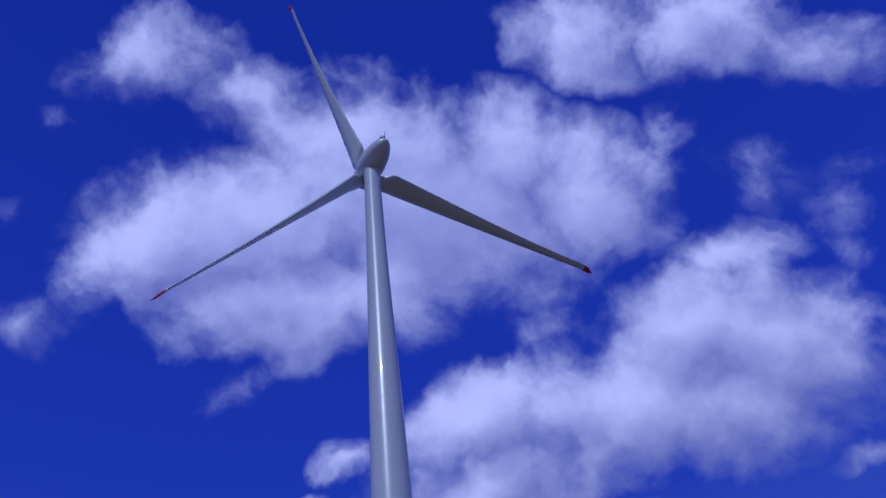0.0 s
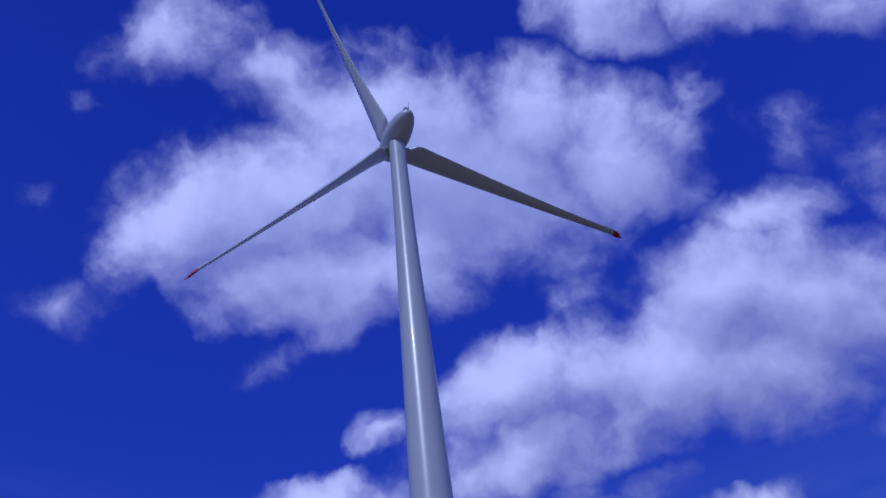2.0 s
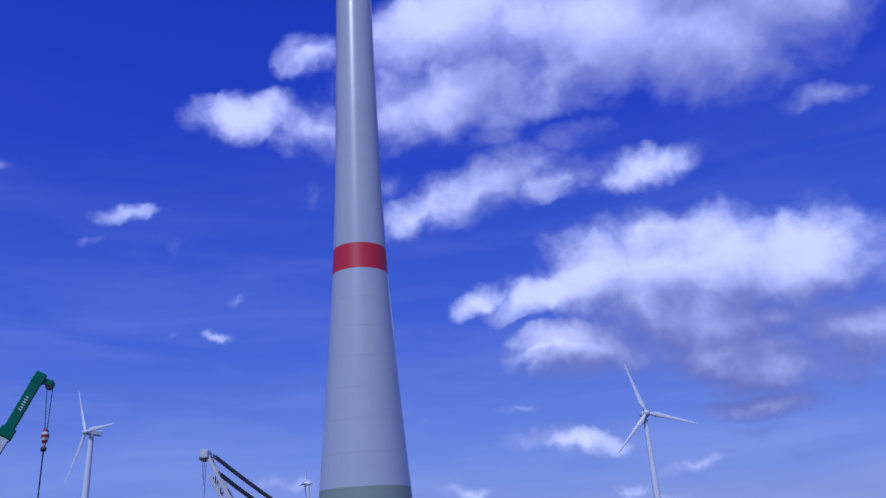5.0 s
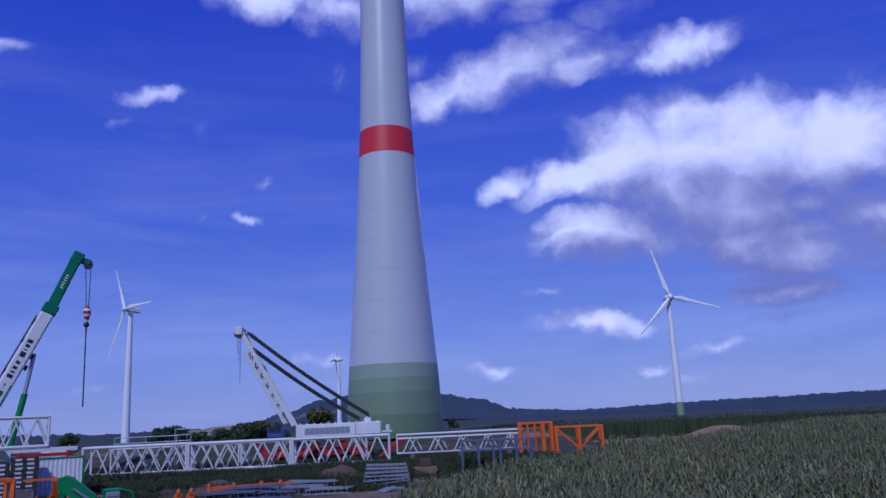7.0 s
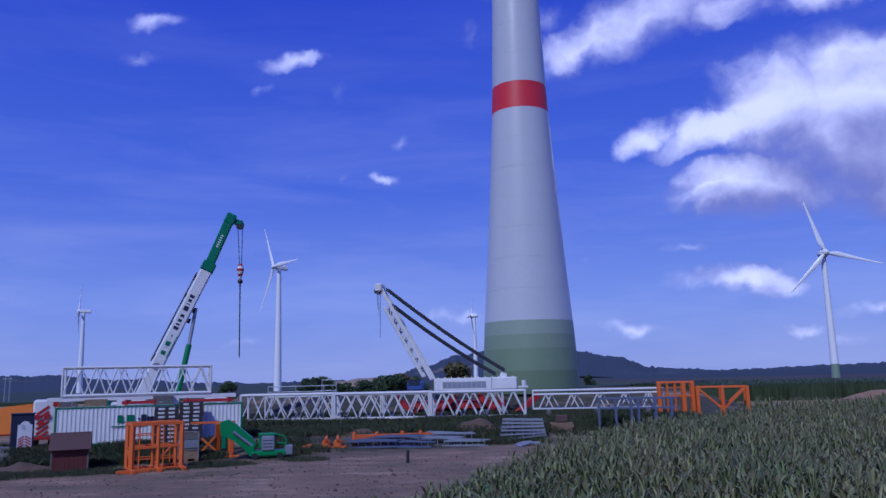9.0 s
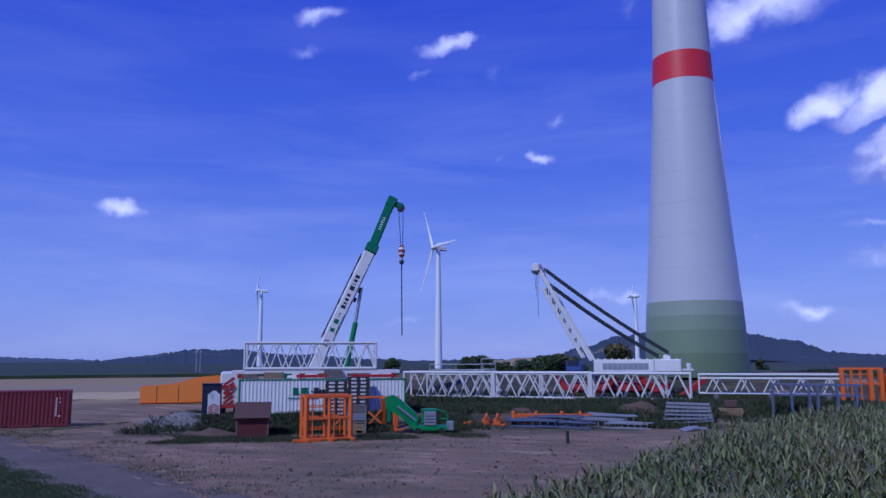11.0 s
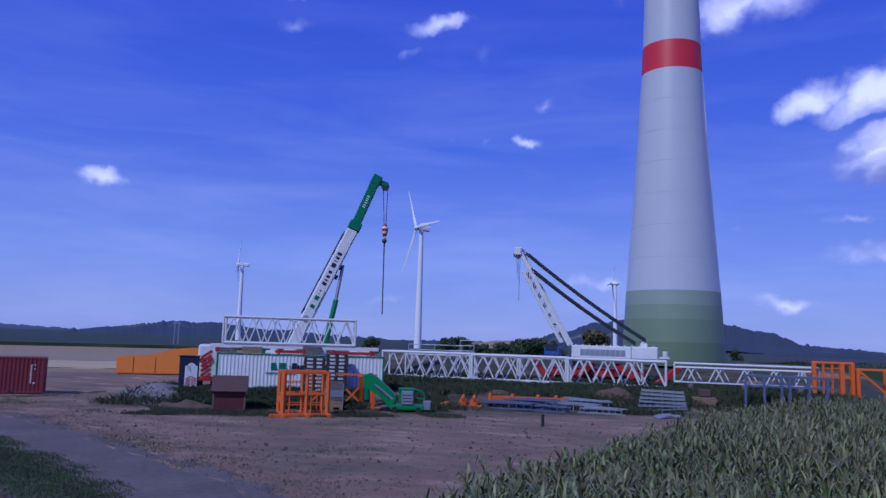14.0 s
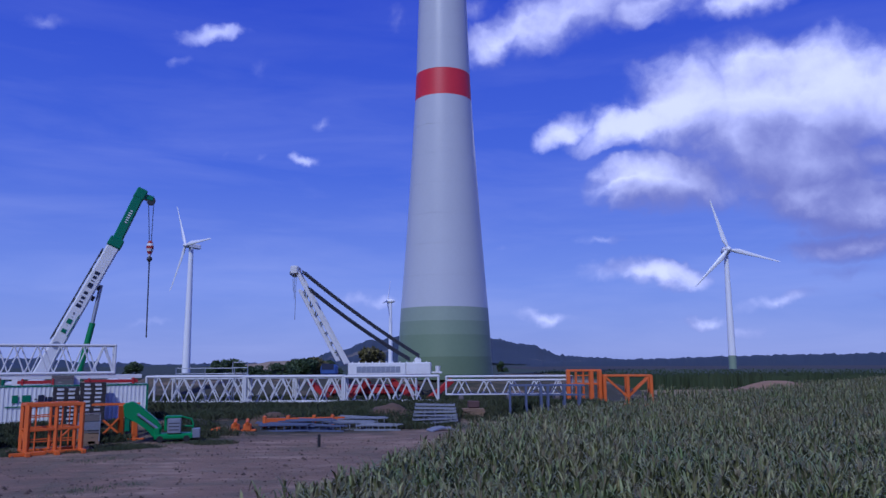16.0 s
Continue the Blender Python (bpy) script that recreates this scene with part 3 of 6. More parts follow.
def blade_mesh(bm, m, length, chord, root_r, bend=0.0, start=0.0, stop=1.0, steps=26, pitch=0.0, grow=0.2):
    """A twisted blade of aerofoil section along z from a round root, its tip bent; start and stop pick a stretch of it."""
    loops = []
    for i in range(steps + 1):
        u = start + (stop - start) * i / steps
        z = root_r * 1.2 + u * (length - root_r * 1.2)
        grown = ease(u, 0.01, grow)
        c = (1 - grown) * 2 * root_r + grown * chord * (0.77 * (1 - u) ** 1.6 + 0.23)
        c *= 1 - 0.75 * ease(u, 0.975, 1.0)
        thick = (1 - grown) * 1.0 + grown * (0.42 - 0.08 * u)
        twist = radians(16 * (1 - u) ** 2 - 1 + pitch)
        lean = bend * u ** 3 + 0.4 * chord / 4.2 * ease(u, 0.94, 1.0)
        loop = []
        for k in range(24):
            a = k * math.tau / 24
            x = c * (0.5 * math.cos(a) + (0.16 * grown))
            y = 0.5 * c * thick * math.sin(a) * (1 - 0.45 * grown * max(0, math.cos(a)))
            loop.append(bm.verts.new(m @ Vector((x * math.cos(twist) - y * math.sin(twist), x * math.sin(twist) + y * math.cos(twist) + lean, z))))
        loops.append(loop)
    for a, b in zip(loops, loops[1:]):
        for k in range(24):
            bm.faces.new((a[k], a[(k + 1) % 24], b[(k + 1) % 24], b[k]))
    bm.faces.new(loops[0][::-1])
    bm.faces.new(loops[-1])


def rotor_frame(hub, turn, tilt):
    """The pose at a hub whose y runs out along the rotor's axis and whose z is up in the rotor's plane."""
    y = heading(turn, tilt)
    x = y.cross(Vector((0, 0, 1))).normalized()
    z = x.cross(y)
    return Matrix.Translation(hub) @ Matrix((x, y, z)).transposed().to_4x4()


def great_turbine():
    base = ground_z(0, TOWER_Y) - 0.4
    t = thing("wind_turbine", 0, TOWER_Y, base, "huge grey concrete wind turbine with green base and red ring", "wind turbine")
    levels = [base, 3.4, 5.4, 7.9, 9.5, 11.1]
    for z1, z2, green in zip(levels, levels[1:], reversed(GREENS)):
        bm = bmesh.new()
        turned(bm, [(tower_radius(z1), z1), (tower_radius(z2), z2)], 64, Matrix.Translation((0, TOWER_Y, 0)))
        part("base_band", bm, green, t, "painted green band of the tower's foot", True)
    cuts = [11.1 + 3.7 * k for k in range(7)] + [37.05, 40.45] + [40.45 + 3.9 * k for k in range(1, 26)] + [145.2]
    cuts = sorted(c for c in cuts if c <= 145.2)
    for z1, z2 in zip(cuts, cuts[1:]):
        ring = abs(z1 - 37.05) < 0.01
        r1, r2 = tower_radius(z1), tower_radius(z2)
        bm = bmesh.new()
        turned(bm, [(r1, z1), (r2, z2 - 0.012)], 64, Matrix.Translation((0, TOWER_Y, 0)))
        part("red_ring" if ring else "tower_ring", bm, M["tower_red"] if ring else M["concrete"], t, "red warning ring" if ring else "", True)
    hub = Vector((-1.6, 95.3, 147.6))
    head = rotor_frame(hub, -26.0, 8.5)
    axis = head @ pose(0, 0, 0, -90)
    bm = bmesh.new()
    turned(bm, [(0.05, -11.6), (0.8, -11.3), (1.6, -10.3), (2.3, -8.6), (2.75, -6.4), (2.95, -4.4), (2.9, -2.6), (2.7, -1.7)], 36, axis)
    nacelle = part("nacelle", bm, M["shell"], t, "grey egg-shaped nacelle", True)
    bm = bmesh.new()
    turned(bm, [(2.5, -1.4), (2.6, -0.4), (2.4, 0.9), (2.0, 2.1), (1.1, 2.9), (0.1, 3.2)], 36, axis)
    part("spinner", bm, M["shell"], t, "", True)
    bm = bmesh.new()
    slab(bm, 0, -9.2, 2.75, 1.1, 1.8, 0.7, head, 0.1)
    part("cooler_hood", bm, M["shell"], nacelle)
    bm = bmesh.new()
    rod(bm, head @ Vector((0.3, -10.2, 2.2)), head @ Vector((0.3, -10.2, 4.4)), 0.06)
    part("wind_sensor", bm, M["dark"], nacelle)
    for k in range(3):
        spin = head @ pose(0, 0, 0, 0, 97.0 + 120 * k)
        bm = bmesh.new()
        rod(bm, spin @ Vector((0, 0, 1.6)), spin @ Vector((0, 0, 3.2)), 1.42, 1.3, 24)
        part("blade_root", bm, M["dark"], t, "", True)
        bm = bmesh.new()
        blade_mesh(bm, spin, 60.3, 6.3, 1.35, -1.0, 0.0, 0.955, 70, -104.0, 0.08)
        blade = part("blade", bm, M["blade"], t, "long twisted grey rotor blade", True)
        bm = bmesh.new()
        blade_mesh(bm, spin, 60.3, 6.3, 1.35, -1.0, 0.955, 1.0, 8, -104.0, 0.08)
        part("blade_tip", bm, M["tower_red"], blade, "red blade tip", True)


great_turbine()


# ---- the far turbines ----
def pt(turn, far, lift):
    """The point at a bearing and a level distance from the eye, and an angle above the level."""
    w = heading(turn)
    return Vector((w.x * far, w.y * far, EYE[2] + far * math.tan(radians(lift))))


def far_turbine(turn, far, hub_lift, foot, face, spin, blade, egg, label, green=False):
    """A white turbine on the far fields: bearing, distance, hub's lift, foot radius, the way that it faces, the blades' turn."""
    b = at(turn, far)
    hub_z = EYE[2] + far * math.tan(radians(hub_lift))
    b.z -= 0.3
    t = thing("wind_turbine", b.x, b.y, b.z, label, "wind turbine", "far wind turbines")
    cuts = [b.z, b.z + (hub_z - b.z) * 0.12, hub_z - 1.0]
    bm = bmesh.new()
    move = Matrix.Translation((b.x, b.y, 0))
    top = foot * 0.55
    low = foot + (top - foot) * 0.12
    turned(bm, [(foot, cuts[0]), (low, cuts[1])], 24, move)
    part("tower_foot", bm, GREENS[1] if green else M["turbine_white"], t, "pale green tower foot" if green else "", True)
    bm = bmesh.new()
    turned(bm, [(low, cuts[1]), (top, cuts[2])], 24, move)
    part("tower", bm, M["turbine_white"], t, "", True)
    head = rotor_frame(Vector((b.x, b.y, hub_z)) + heading(face) * 3.2, face, 3.0)
    axis = head @ pose(0, 0, 0, -90)
    bm = bmesh.new()
    if egg:
        turned(bm, [(0.1, -7.6), (1.1, -7.0), (1.9, -5.4), (2.3, -3.4), (2.2, -1.6), (1.9, -0.9)], 24, axis)
    else:
        slab(bm, 0, -4.6, 0.1, 2.5, 7.4, 2.5, head, 0.4)
    part("nacelle", bm, M["turbine_white"], t, "", egg)
    bm = bmesh.new()
    turned(bm, [(1.6, -0.85), (1.75, 0.0), (1.3, 1.2), (0.2, 2.0)] if egg else [(1.0, -0.9), (1.2, 0.0), (0.9, 1.0), (0.2, 1.5)], 20, axis)
    part("spinner", bm, M["turbine_white"], t, "", True)
    for k in range(3):
        bm = bmesh.new()
        blade_mesh(bm, head @ pose(0, 0, 0, 0, spin + 120 * k), blade, 3.4 if egg else 3.2, 0.65, 0.0, 0.0, 1.0, 16, -6.0)
        part("blade", bm, M["turbine_white"], t, "", True)


far_turbine(20.5, 420, 7.70, 2.0, 178.0, 16.0, 27.5, True, "white wind turbine with a pale green foot in far fields", True)
far_turbine(-18.6, 420, 8.35, 2.1, -136.0, 31.0, 27.0, False, "white wind turbine with slender blades beyond the crane")
far_turbine(-31.7, 610, 5.05, 2.1, -118.0, 12.0, 23.0, False, "small distant white wind turbine behind the crane")
far_turbine(-4.05, 760, 4.55, 2.3, -82.0, 20.0, 22.0, True, "distant white wind turbine seen beside the concrete tower")


# ---- hills and far fields ----
def hill_range(name, label, peaks, near, far, mat, rough):
    """A wooded ridge whose skyline runs through (bearing, lift) peaks."""
    verts, faces, rows = [], [], 9
    first, last = peaks[0][0], peaks[-1][0]
    count = int((last - first) / 0.12)
    for i in range(count + 1):
        turn = first + (last - first) * i / count
        for (a1, e1), (a2, e2) in zip(peaks, peaks[1:]):
            if a1 <= turn <= a2:
                lift = e1 + (e2 - e1) * ease(turn, a1, a2)
                break
        crest = EYE[2] + far * math.tan(radians(lift)) + rough * noise.noise((turn * 5.0, 0.5, 2.0)) + rough * 0.5 * noise.noise((turn * 17.0, 4.5, 2.0))
        w = heading(turn)
        for k in range(rows + 1):
            u = k / rows
            d = near + (far - near) * u
            z = -6 + (crest + 6) * ease(u, -0.25, 1.0) + (rough * 1.6 * noise.noise((w.x * d * 0.01, w.y * d * 0.01, 7.0)) if 0 < k < rows else 0)
            verts.append((w.x * d, w.y * d, z))
        verts.append((w.x * (far + 300), w.y * (far + 300), -20))
    n = rows + 2
    for i in range(count):
        faces += [(i * n + k, (i + 1) * n + k, (i + 1) * n + k + 1, i * n + k + 1) for k in range(n - 1)]
    me = mesh_of(name, verts, faces, mat)
    me.polygons.foreach_set("use_smooth", [True] * len(me.polygons))
    return tagged(new(name, me), label, "hills", kind="structure")


hill_range("backdrop_hill_far", "far wooded ridge tinted blue for haze, with pale fields", [(-75, 0.3), (-60, 0.15), (-54, 0.1), (-50, 0.38), (-47, 0.22), (-43, 0.05), (-38, -0.1), (-30, -0.2)], 2600, 4200, M["hill_far"], 6)
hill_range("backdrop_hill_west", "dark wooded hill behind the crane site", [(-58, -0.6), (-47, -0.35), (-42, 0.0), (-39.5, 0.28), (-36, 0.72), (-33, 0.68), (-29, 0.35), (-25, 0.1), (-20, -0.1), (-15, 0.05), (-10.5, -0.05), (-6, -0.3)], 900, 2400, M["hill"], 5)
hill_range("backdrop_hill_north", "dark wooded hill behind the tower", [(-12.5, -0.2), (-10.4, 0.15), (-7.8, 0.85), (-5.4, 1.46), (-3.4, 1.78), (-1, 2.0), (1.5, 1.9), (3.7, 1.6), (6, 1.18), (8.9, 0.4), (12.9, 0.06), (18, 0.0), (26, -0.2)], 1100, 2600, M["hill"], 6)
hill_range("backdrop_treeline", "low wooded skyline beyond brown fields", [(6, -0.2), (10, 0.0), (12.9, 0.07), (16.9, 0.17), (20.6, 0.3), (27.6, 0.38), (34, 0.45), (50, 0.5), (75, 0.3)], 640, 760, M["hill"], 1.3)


M["stubble_pale"] = material("stubble_pale", (0.54, 0.41, 0.22), 0.95, other=(0.40, 0.30, 0.16), grain=0.8, patch=0.05, mix=0.9, bump=0.4)


def field_patch(name, label, a1, a2, d1, d2, z1, z2, mat):
    """A field on the land, with a little body that thins out to its ends, between two bearings and two distances."""
    verts, faces = [], []
    cols = 40
    for i in range(cols + 1):
        w = heading(a1 + (a2 - a1) * i / cols)
        body = 0.1 + 0.9 * ease(i, 0, 7) * (1 - ease(i, cols - 3, cols))
        wob = 2.5 * noise.noise((i * 0.3, d1, 0))
        for k in range(9):
            u = min(1.0, max(0.0, (k - 1) / 6))
            d = d1 + wob + (d2 - d1) * u
            z = ground_z(w.x * d, w.y * d)
            verts.append((w.x * d, w.y * d, z - 0.5 if k in (0, 8) else z + 0.05 + (z1 + (z2 - z1) * u) * body))
    for i in range(cols):
        faces += [(i * 9 + k, (i + 1) * 9 + k, (i + 1) * 9 + k + 1, i * 9 + k + 1) for k in range(8)]
    tagged(new(name, mesh_of(name, verts, faces, mat)), label, "field", kind="structure")


field_patch("field_brown", "brown far field below the treeline", -4.0, 60.0, 240, 640, 0.3, 0.4, M["far_brown"])
hill_range("backdrop_field_rise", "pale harvested rise behind the hedge", [(-16.5, -0.5), (-14.0, -0.05), (-12.5, 0.12), (-11.0, 0.15), (-9.0, -0.3)], 500, 620, M["stubble"], 0.3)
field_patch("field_stubble_pale", "pale strip of harvested field", -62.0, -35.0, 104, 128, 0.07, 0.07, M["stubble_pale"])
field_patch("field_stubble_brown", "brown strip of harvested field", -62.0, -30.0, 129, 165, 0.07, 0.07, M["stubble"])
field_patch("field_hedge", "dark hedge line below the ridge", -64.0, -24.0, 236, 262, 0.9, 0.9, M["far_crop"])


# ---- maize ----
EDGE = [(-4.6, 7.0), (-4.7, 14.0), (-4.5, 19.0), (-3.2, 23.8), (-1.0, 31.0), (1.2, 41.0), (8.5, 57.0), (22.5, 75.0), (42.0, 92.0), (75.0, 112.0)]


def maize_left(y):
    for (x1, y1), (x2, y2) in zip(EDGE, EDGE[1:]):
        if y1 <= y <= y2:
            return x1 + (x2 - x1) * (y - y1) / (y2 - y1)
    return 999.0


def maize_plant(rng, tall, leaves, bends):
    """Vertices and faces of one plant: stalk, arching leaves and a tassel."""
    v, f, tip = [], [], []
    r = 0.016
    for z in (0.0, tall * 0.9):
        v += [(r * math.cos(k * 2.1), r * math.sin(k * 2.1), z) for k in range(3)]
    f += [(0, 1, 4, 3), (1, 2, 5, 4), (2, 0, 3, 5)]
    for i in range(leaves):
        a = i * math.pi + rng.uniform(-0.7, 0.7)
        z = tall * (0.18 + 0.70 * i / leaves)
        n = rng.uniform(0.7, 1.1) * (1.0 if i < leaves - 2 else 0.7)
        rise = rng.uniform(0.85, 1.35)
        w = rng.uniform(0.030, 0.050)
        start = len(v)
        for k in range(bends + 1):
            u = k / bends
            out = n * (0.24 * u + 0.26 * u * u)
            up = z + n * (rise * u * 1.35 - 1.0 * u * u * rise * rng.uniform(0.75, 1.05))
            half = w * (1 - u) ** 0.6 if k < bends else 0.004
            sx, sy = -math.sin(a) * half, math.cos(a) * half
            v += [(math.cos(a) * out + sx, math.sin(a) * out + sy, up), (math.cos(a) * out - sx, math.sin(a) * out - sy, up)]
        f += [(start + 2 * k, start + 2 * k + 1, start + 2 * k + 3, start + 2 * k + 2) for k in range(bends)]
    body = len(f)
    for i in range(5):
        a = i * 1.26 + rng.uniform(-0.3, 0.3)
        lean = 0.02 if i == 0 else rng.uniform(0.03, 0.09)
        start = len(v)
        z = tall * 0.88
        v += [(0.014, 0, z), (-0.014, 0, z), (math.cos(a) * lean, math.sin(a) * lean, z + rng.uniform(0.16, 0.34))]
        f.append((start, start + 1, start + 2))
    return np.array(v), f, body


def maize(name, label, spots, kinds):
    """One sheet of many plants, each a turned and scaled copy of a kind."""
    verts, loops, starts, sizes, mats, n = [], [], [], [], [], 0
    at_loop = 0
    for k, (v, f, body) in enumerate(kinds):
        mine = [s for i, s in enumerate(spots) if i % len(kinds) == k]
        if not mine:
            continue
        flat = np.array([i for face in f for i in face])
        size = np.array([len(face) for face in f])
        s = np.array(mine)
        c, sn = np.cos(s[:, 3]), np.sin(s[:, 3])
        x = v[None, :, 0] * c[:, None] - v[None, :, 1] * sn[:, None]
        y = v[None, :, 0] * sn[:, None] + v[None, :, 1] * c[:, None]
        z = v[None, :, 2] * s[:, 4][:, None]
        x = x + s[:, 5][:, None] * v[None, :, 2] ** 2
        verts.append(np.stack([x + s[:, 0][:, None], y + s[:, 1][:, None], z + s[:, 2][:, None]], -1).reshape(-1, 3))
        loops.append((flat[None, :] + n + (np.arange(len(mine)) * len(v))[:, None]).ravel())
        sizes.append(np.tile(size, len(mine)))
        mats.append(np.tile((np.arange(len(f)) >= body).astype(int), len(mine)))
        n += len(v) * len(mine)
    verts, loops, sizes, mats = np.concatenate(verts), np.concatenate(loops), np.concatenate(sizes), np.concatenate(mats)
    me = bpy.data.meshes.new(name)
    me.vertices.add(len(verts))
    me.vertices.foreach_set("co", verts.ravel())
    me.loops.add(len(loops))
    me.loops.foreach_set("vertex_index", loops.astype(np.int32))
    me.polygons.add(len(sizes))
    me.polygons.foreach_set("loop_start", np.concatenate([[0], np.cumsum(sizes)[:-1]]).astype(np.int32))
    me.materials.append(M["corn"])
    me.materials.append(M["tassel"])
    me.polygons.foreach_set("material_index", mats.astype(np.int32))
    me.update(calc_edges=True)
    me.validate()
    return tagged(new(name, me), label, "maize", kind="stuff")


def plant_maize():
    rng = random.Random(5)
    fine = [maize_plant(rng, rng.uniform(1.85, 2.15), 13, 4) for _ in range(10)]
    plain = [maize_plant(rng, rng.uniform(1.8, 2.1), 9, 3) for _ in range(8)]
    near, far = [], []
    y = 12.5
    while y < 112:
        row = 0.5 if y < 34 else 0.75
        gap = 0.24 if y < 34 else 0.34 if y < 60 else 0.5
        x = maize_left(y) + rng.uniform(-0.2, 0.2)
        while x < min(0.72 * y + 4, 75):
            px, py = x + rng.uniform(-0.12, 0.12), y + rng.uniform(-0.2, 0.2)
            if rng.random() < 0.93:
                tall = (0.86 + 0.16 * noise.noise((px * 0.12, py * 0.12, 9.0)) + rng.uniform(-0.1, 0.12))
                if px - maize_left(y) < 0.8:
                    tall *= rng.uniform(0.7, 0.95)
                (near if y < 34 else far).append((px, py, ground_z(px, py) - 0.02, rng.uniform(0, 6.28), tall + 0.08, rng.uniform(-0.04, 0.04)))
            x += gap * rng.uniform(0.8, 1.3)
        y += row
    rng.shuffle(near)
    rng.shuffle(far)
    maize("maize_field", "tall green maize with dry tassels beside the earth", near, fine)
    maize("maize_field", "tall green maize stretching back across the field", far, plain)


plant_maize()


field_patch("field_dark", "dark dense crop field in the distance", -9.0, 48.0, 128, 236, 1.9, 2.2, M["far_crop"])
field_patch("field_weedy", "dark weedy field behind the crane and the tower", -21.0, -4.0, 118, 236, 0.5, 1.2, M["far_crop"])


def far_maize():
    """The dark second maize field beyond: a mass of upright blades over its ground."""
    rng = np.random.default_rng(8)
    verts, faces = [], []
    for i in range(22000):
        turn = rng.uniform(2.5, 42.0)
        d = 128 + 112 * rng.random() ** 2.2
        w = heading(turn)
        x, y = w.x * d, w.y * d
        z = ground_z(x, y) - 0.2
        top = z + rng.uniform(1.5, 2.6) * (0.35 + 0.65 * ease(turn, 2.0, 9.0))
        a = rng.uniform(0, math.tau)
        s = 0.22
        n = len(verts)
        verts += [(x - s * math.cos(a), y - s * math.sin(a), z), (x + s * math.cos(a), y + s * math.sin(a), z),
                  (x + s * 0.6 * math.cos(a), y + s * 0.6 * math.sin(a), top), (x - s * 0.4 * math.cos(a), y - s * 0.4 * math.sin(a), top + 0.2)]
        faces.append((n, n + 1, n + 2, n + 3))
    tagged(new("maize_field", mesh_of("maize_field", verts, faces, M["far_crop"])), "dark green maize field in the distance", "maize", kind="stuff")


far_maize()


# ---- trees and weeds ----
def tree(turn, far, top_lift, wide, mat, label, seed, leaves=1500):
    b = at(turn, far)
    b.z -= 0.1
    tall = EYE[2] + far * math.tan(radians(top_lift)) - b.z
    rng = random.Random(seed)
    t = thing("tree", b.x, b.y, b.z, label, "tree")
    bm = bmesh.new()
    rod(bm, b, b + Vector((0.1, 0, tall * 0.45)), tall * 0.045, tall * 0.025)
    for k in range(6):
        a = k * 1.05 + rng.uniform(0, 0.6)
        rod(bm, b + Vector((0, 0, tall * rng.uniform(0.22, 0.42))), b + Vector((math.cos(a) * wide * 0.32, math.sin(a) * wide * 0.32, tall * rng.uniform(0.55, 0.85))), tall * 0.02, tall * 0.006, 6)
    part("trunk", bm, M["bark"], t)
    lobes = [(rng.uniform(-0.30, 0.30) * wide, rng.uniform(-0.30, 0.30) * wide, tall * rng.uniform(0.2, 0.80), rng.uniform(0.16, 0.26)) for _ in range(9)]
    lobes.append((0, 0, tall * 0.82, 0.18))
    verts, faces = [], []
    for i in range(leaves):
        lx, ly, lz, lr = lobes[i % len(lobes)]
        v = Vector((rng.gauss(0, 1), rng.gauss(0, 1), rng.gauss(0, 1))).normalized() * rng.uniform(0.45, 1.0)
        c = b + Vector((lx + v.x * lr * wide, ly + v.y * lr * wide, min(tall, lz + v.z * lr * tall * 0.8)))
        s = tall * rng.uniform(0.035, 0.075)
        p = Vector((rng.uniform(-1, 1), rng.uniform(-1, 1), rng.uniform(-1, 1))).normalized()
        q = p.orthogonal().normalized()
        n = len(verts)
        verts += [c + p * s, c + q * s * 0.6, c - p * s, c - q * s * 0.6]
        faces.append((n, n + 1, n + 2, n + 3))
    under(tagged(new("crown", mesh_of("crown", verts, faces, mat))), t)


tree(-22.0, 190, 0.18, 4.6, M["leaf"], "small round dark green tree behind the site", 1)
tree(-16.6, 200, 0.28, 6.4, M["leaf"], "bushy dark green tree beyond the lattice boom", 2)
tree(-15.4, 205, 0.38, 7.5, M["leaf"], "broad dark green tree beyond the lattice boom", 3)
tree(-12.3, 170, 0.05, 7.5, M["leaf"], "low green bush in the hedge by the crane", 4)
tree(-11.0, 168, 0.36, 8.0, M["leaf"], "green bush in the hedge by the crane", 5)
tree(-9.7, 165, 0.52, 8.0, M["autumn"], "yellowing green tree in the hedge by the crane", 6)
tree(-8.6, 172, 0.25, 7.0, M["leaf"], "green bush behind the crane cab", 7)
tree(-13.6, 175, -0.1, 7.0, M["leaf"], "low dark bush in the hedge by the crane", 14)
tree(-10.3, 162, 0.42, 8.0, M["leaf"], "leafy green bush in the hedge by the crane", 15)
tree(-5.3, 150, 1.25, 7.0, M["autumn"], "round tree turning yellow beside the tower", 8)
tree(4.2, 150, 0.05, 3.0, M["leaf"], "dark bush close beside the tower's foot", 9)
tree(-51.6, 210, -0.25, 4.4, M["leaf"], "lone small tree on the stubble field", 10)
tree(-49.9, 200, -0.15, 5.6, M["leaf"], "lone broad tree on the stubble field", 11)


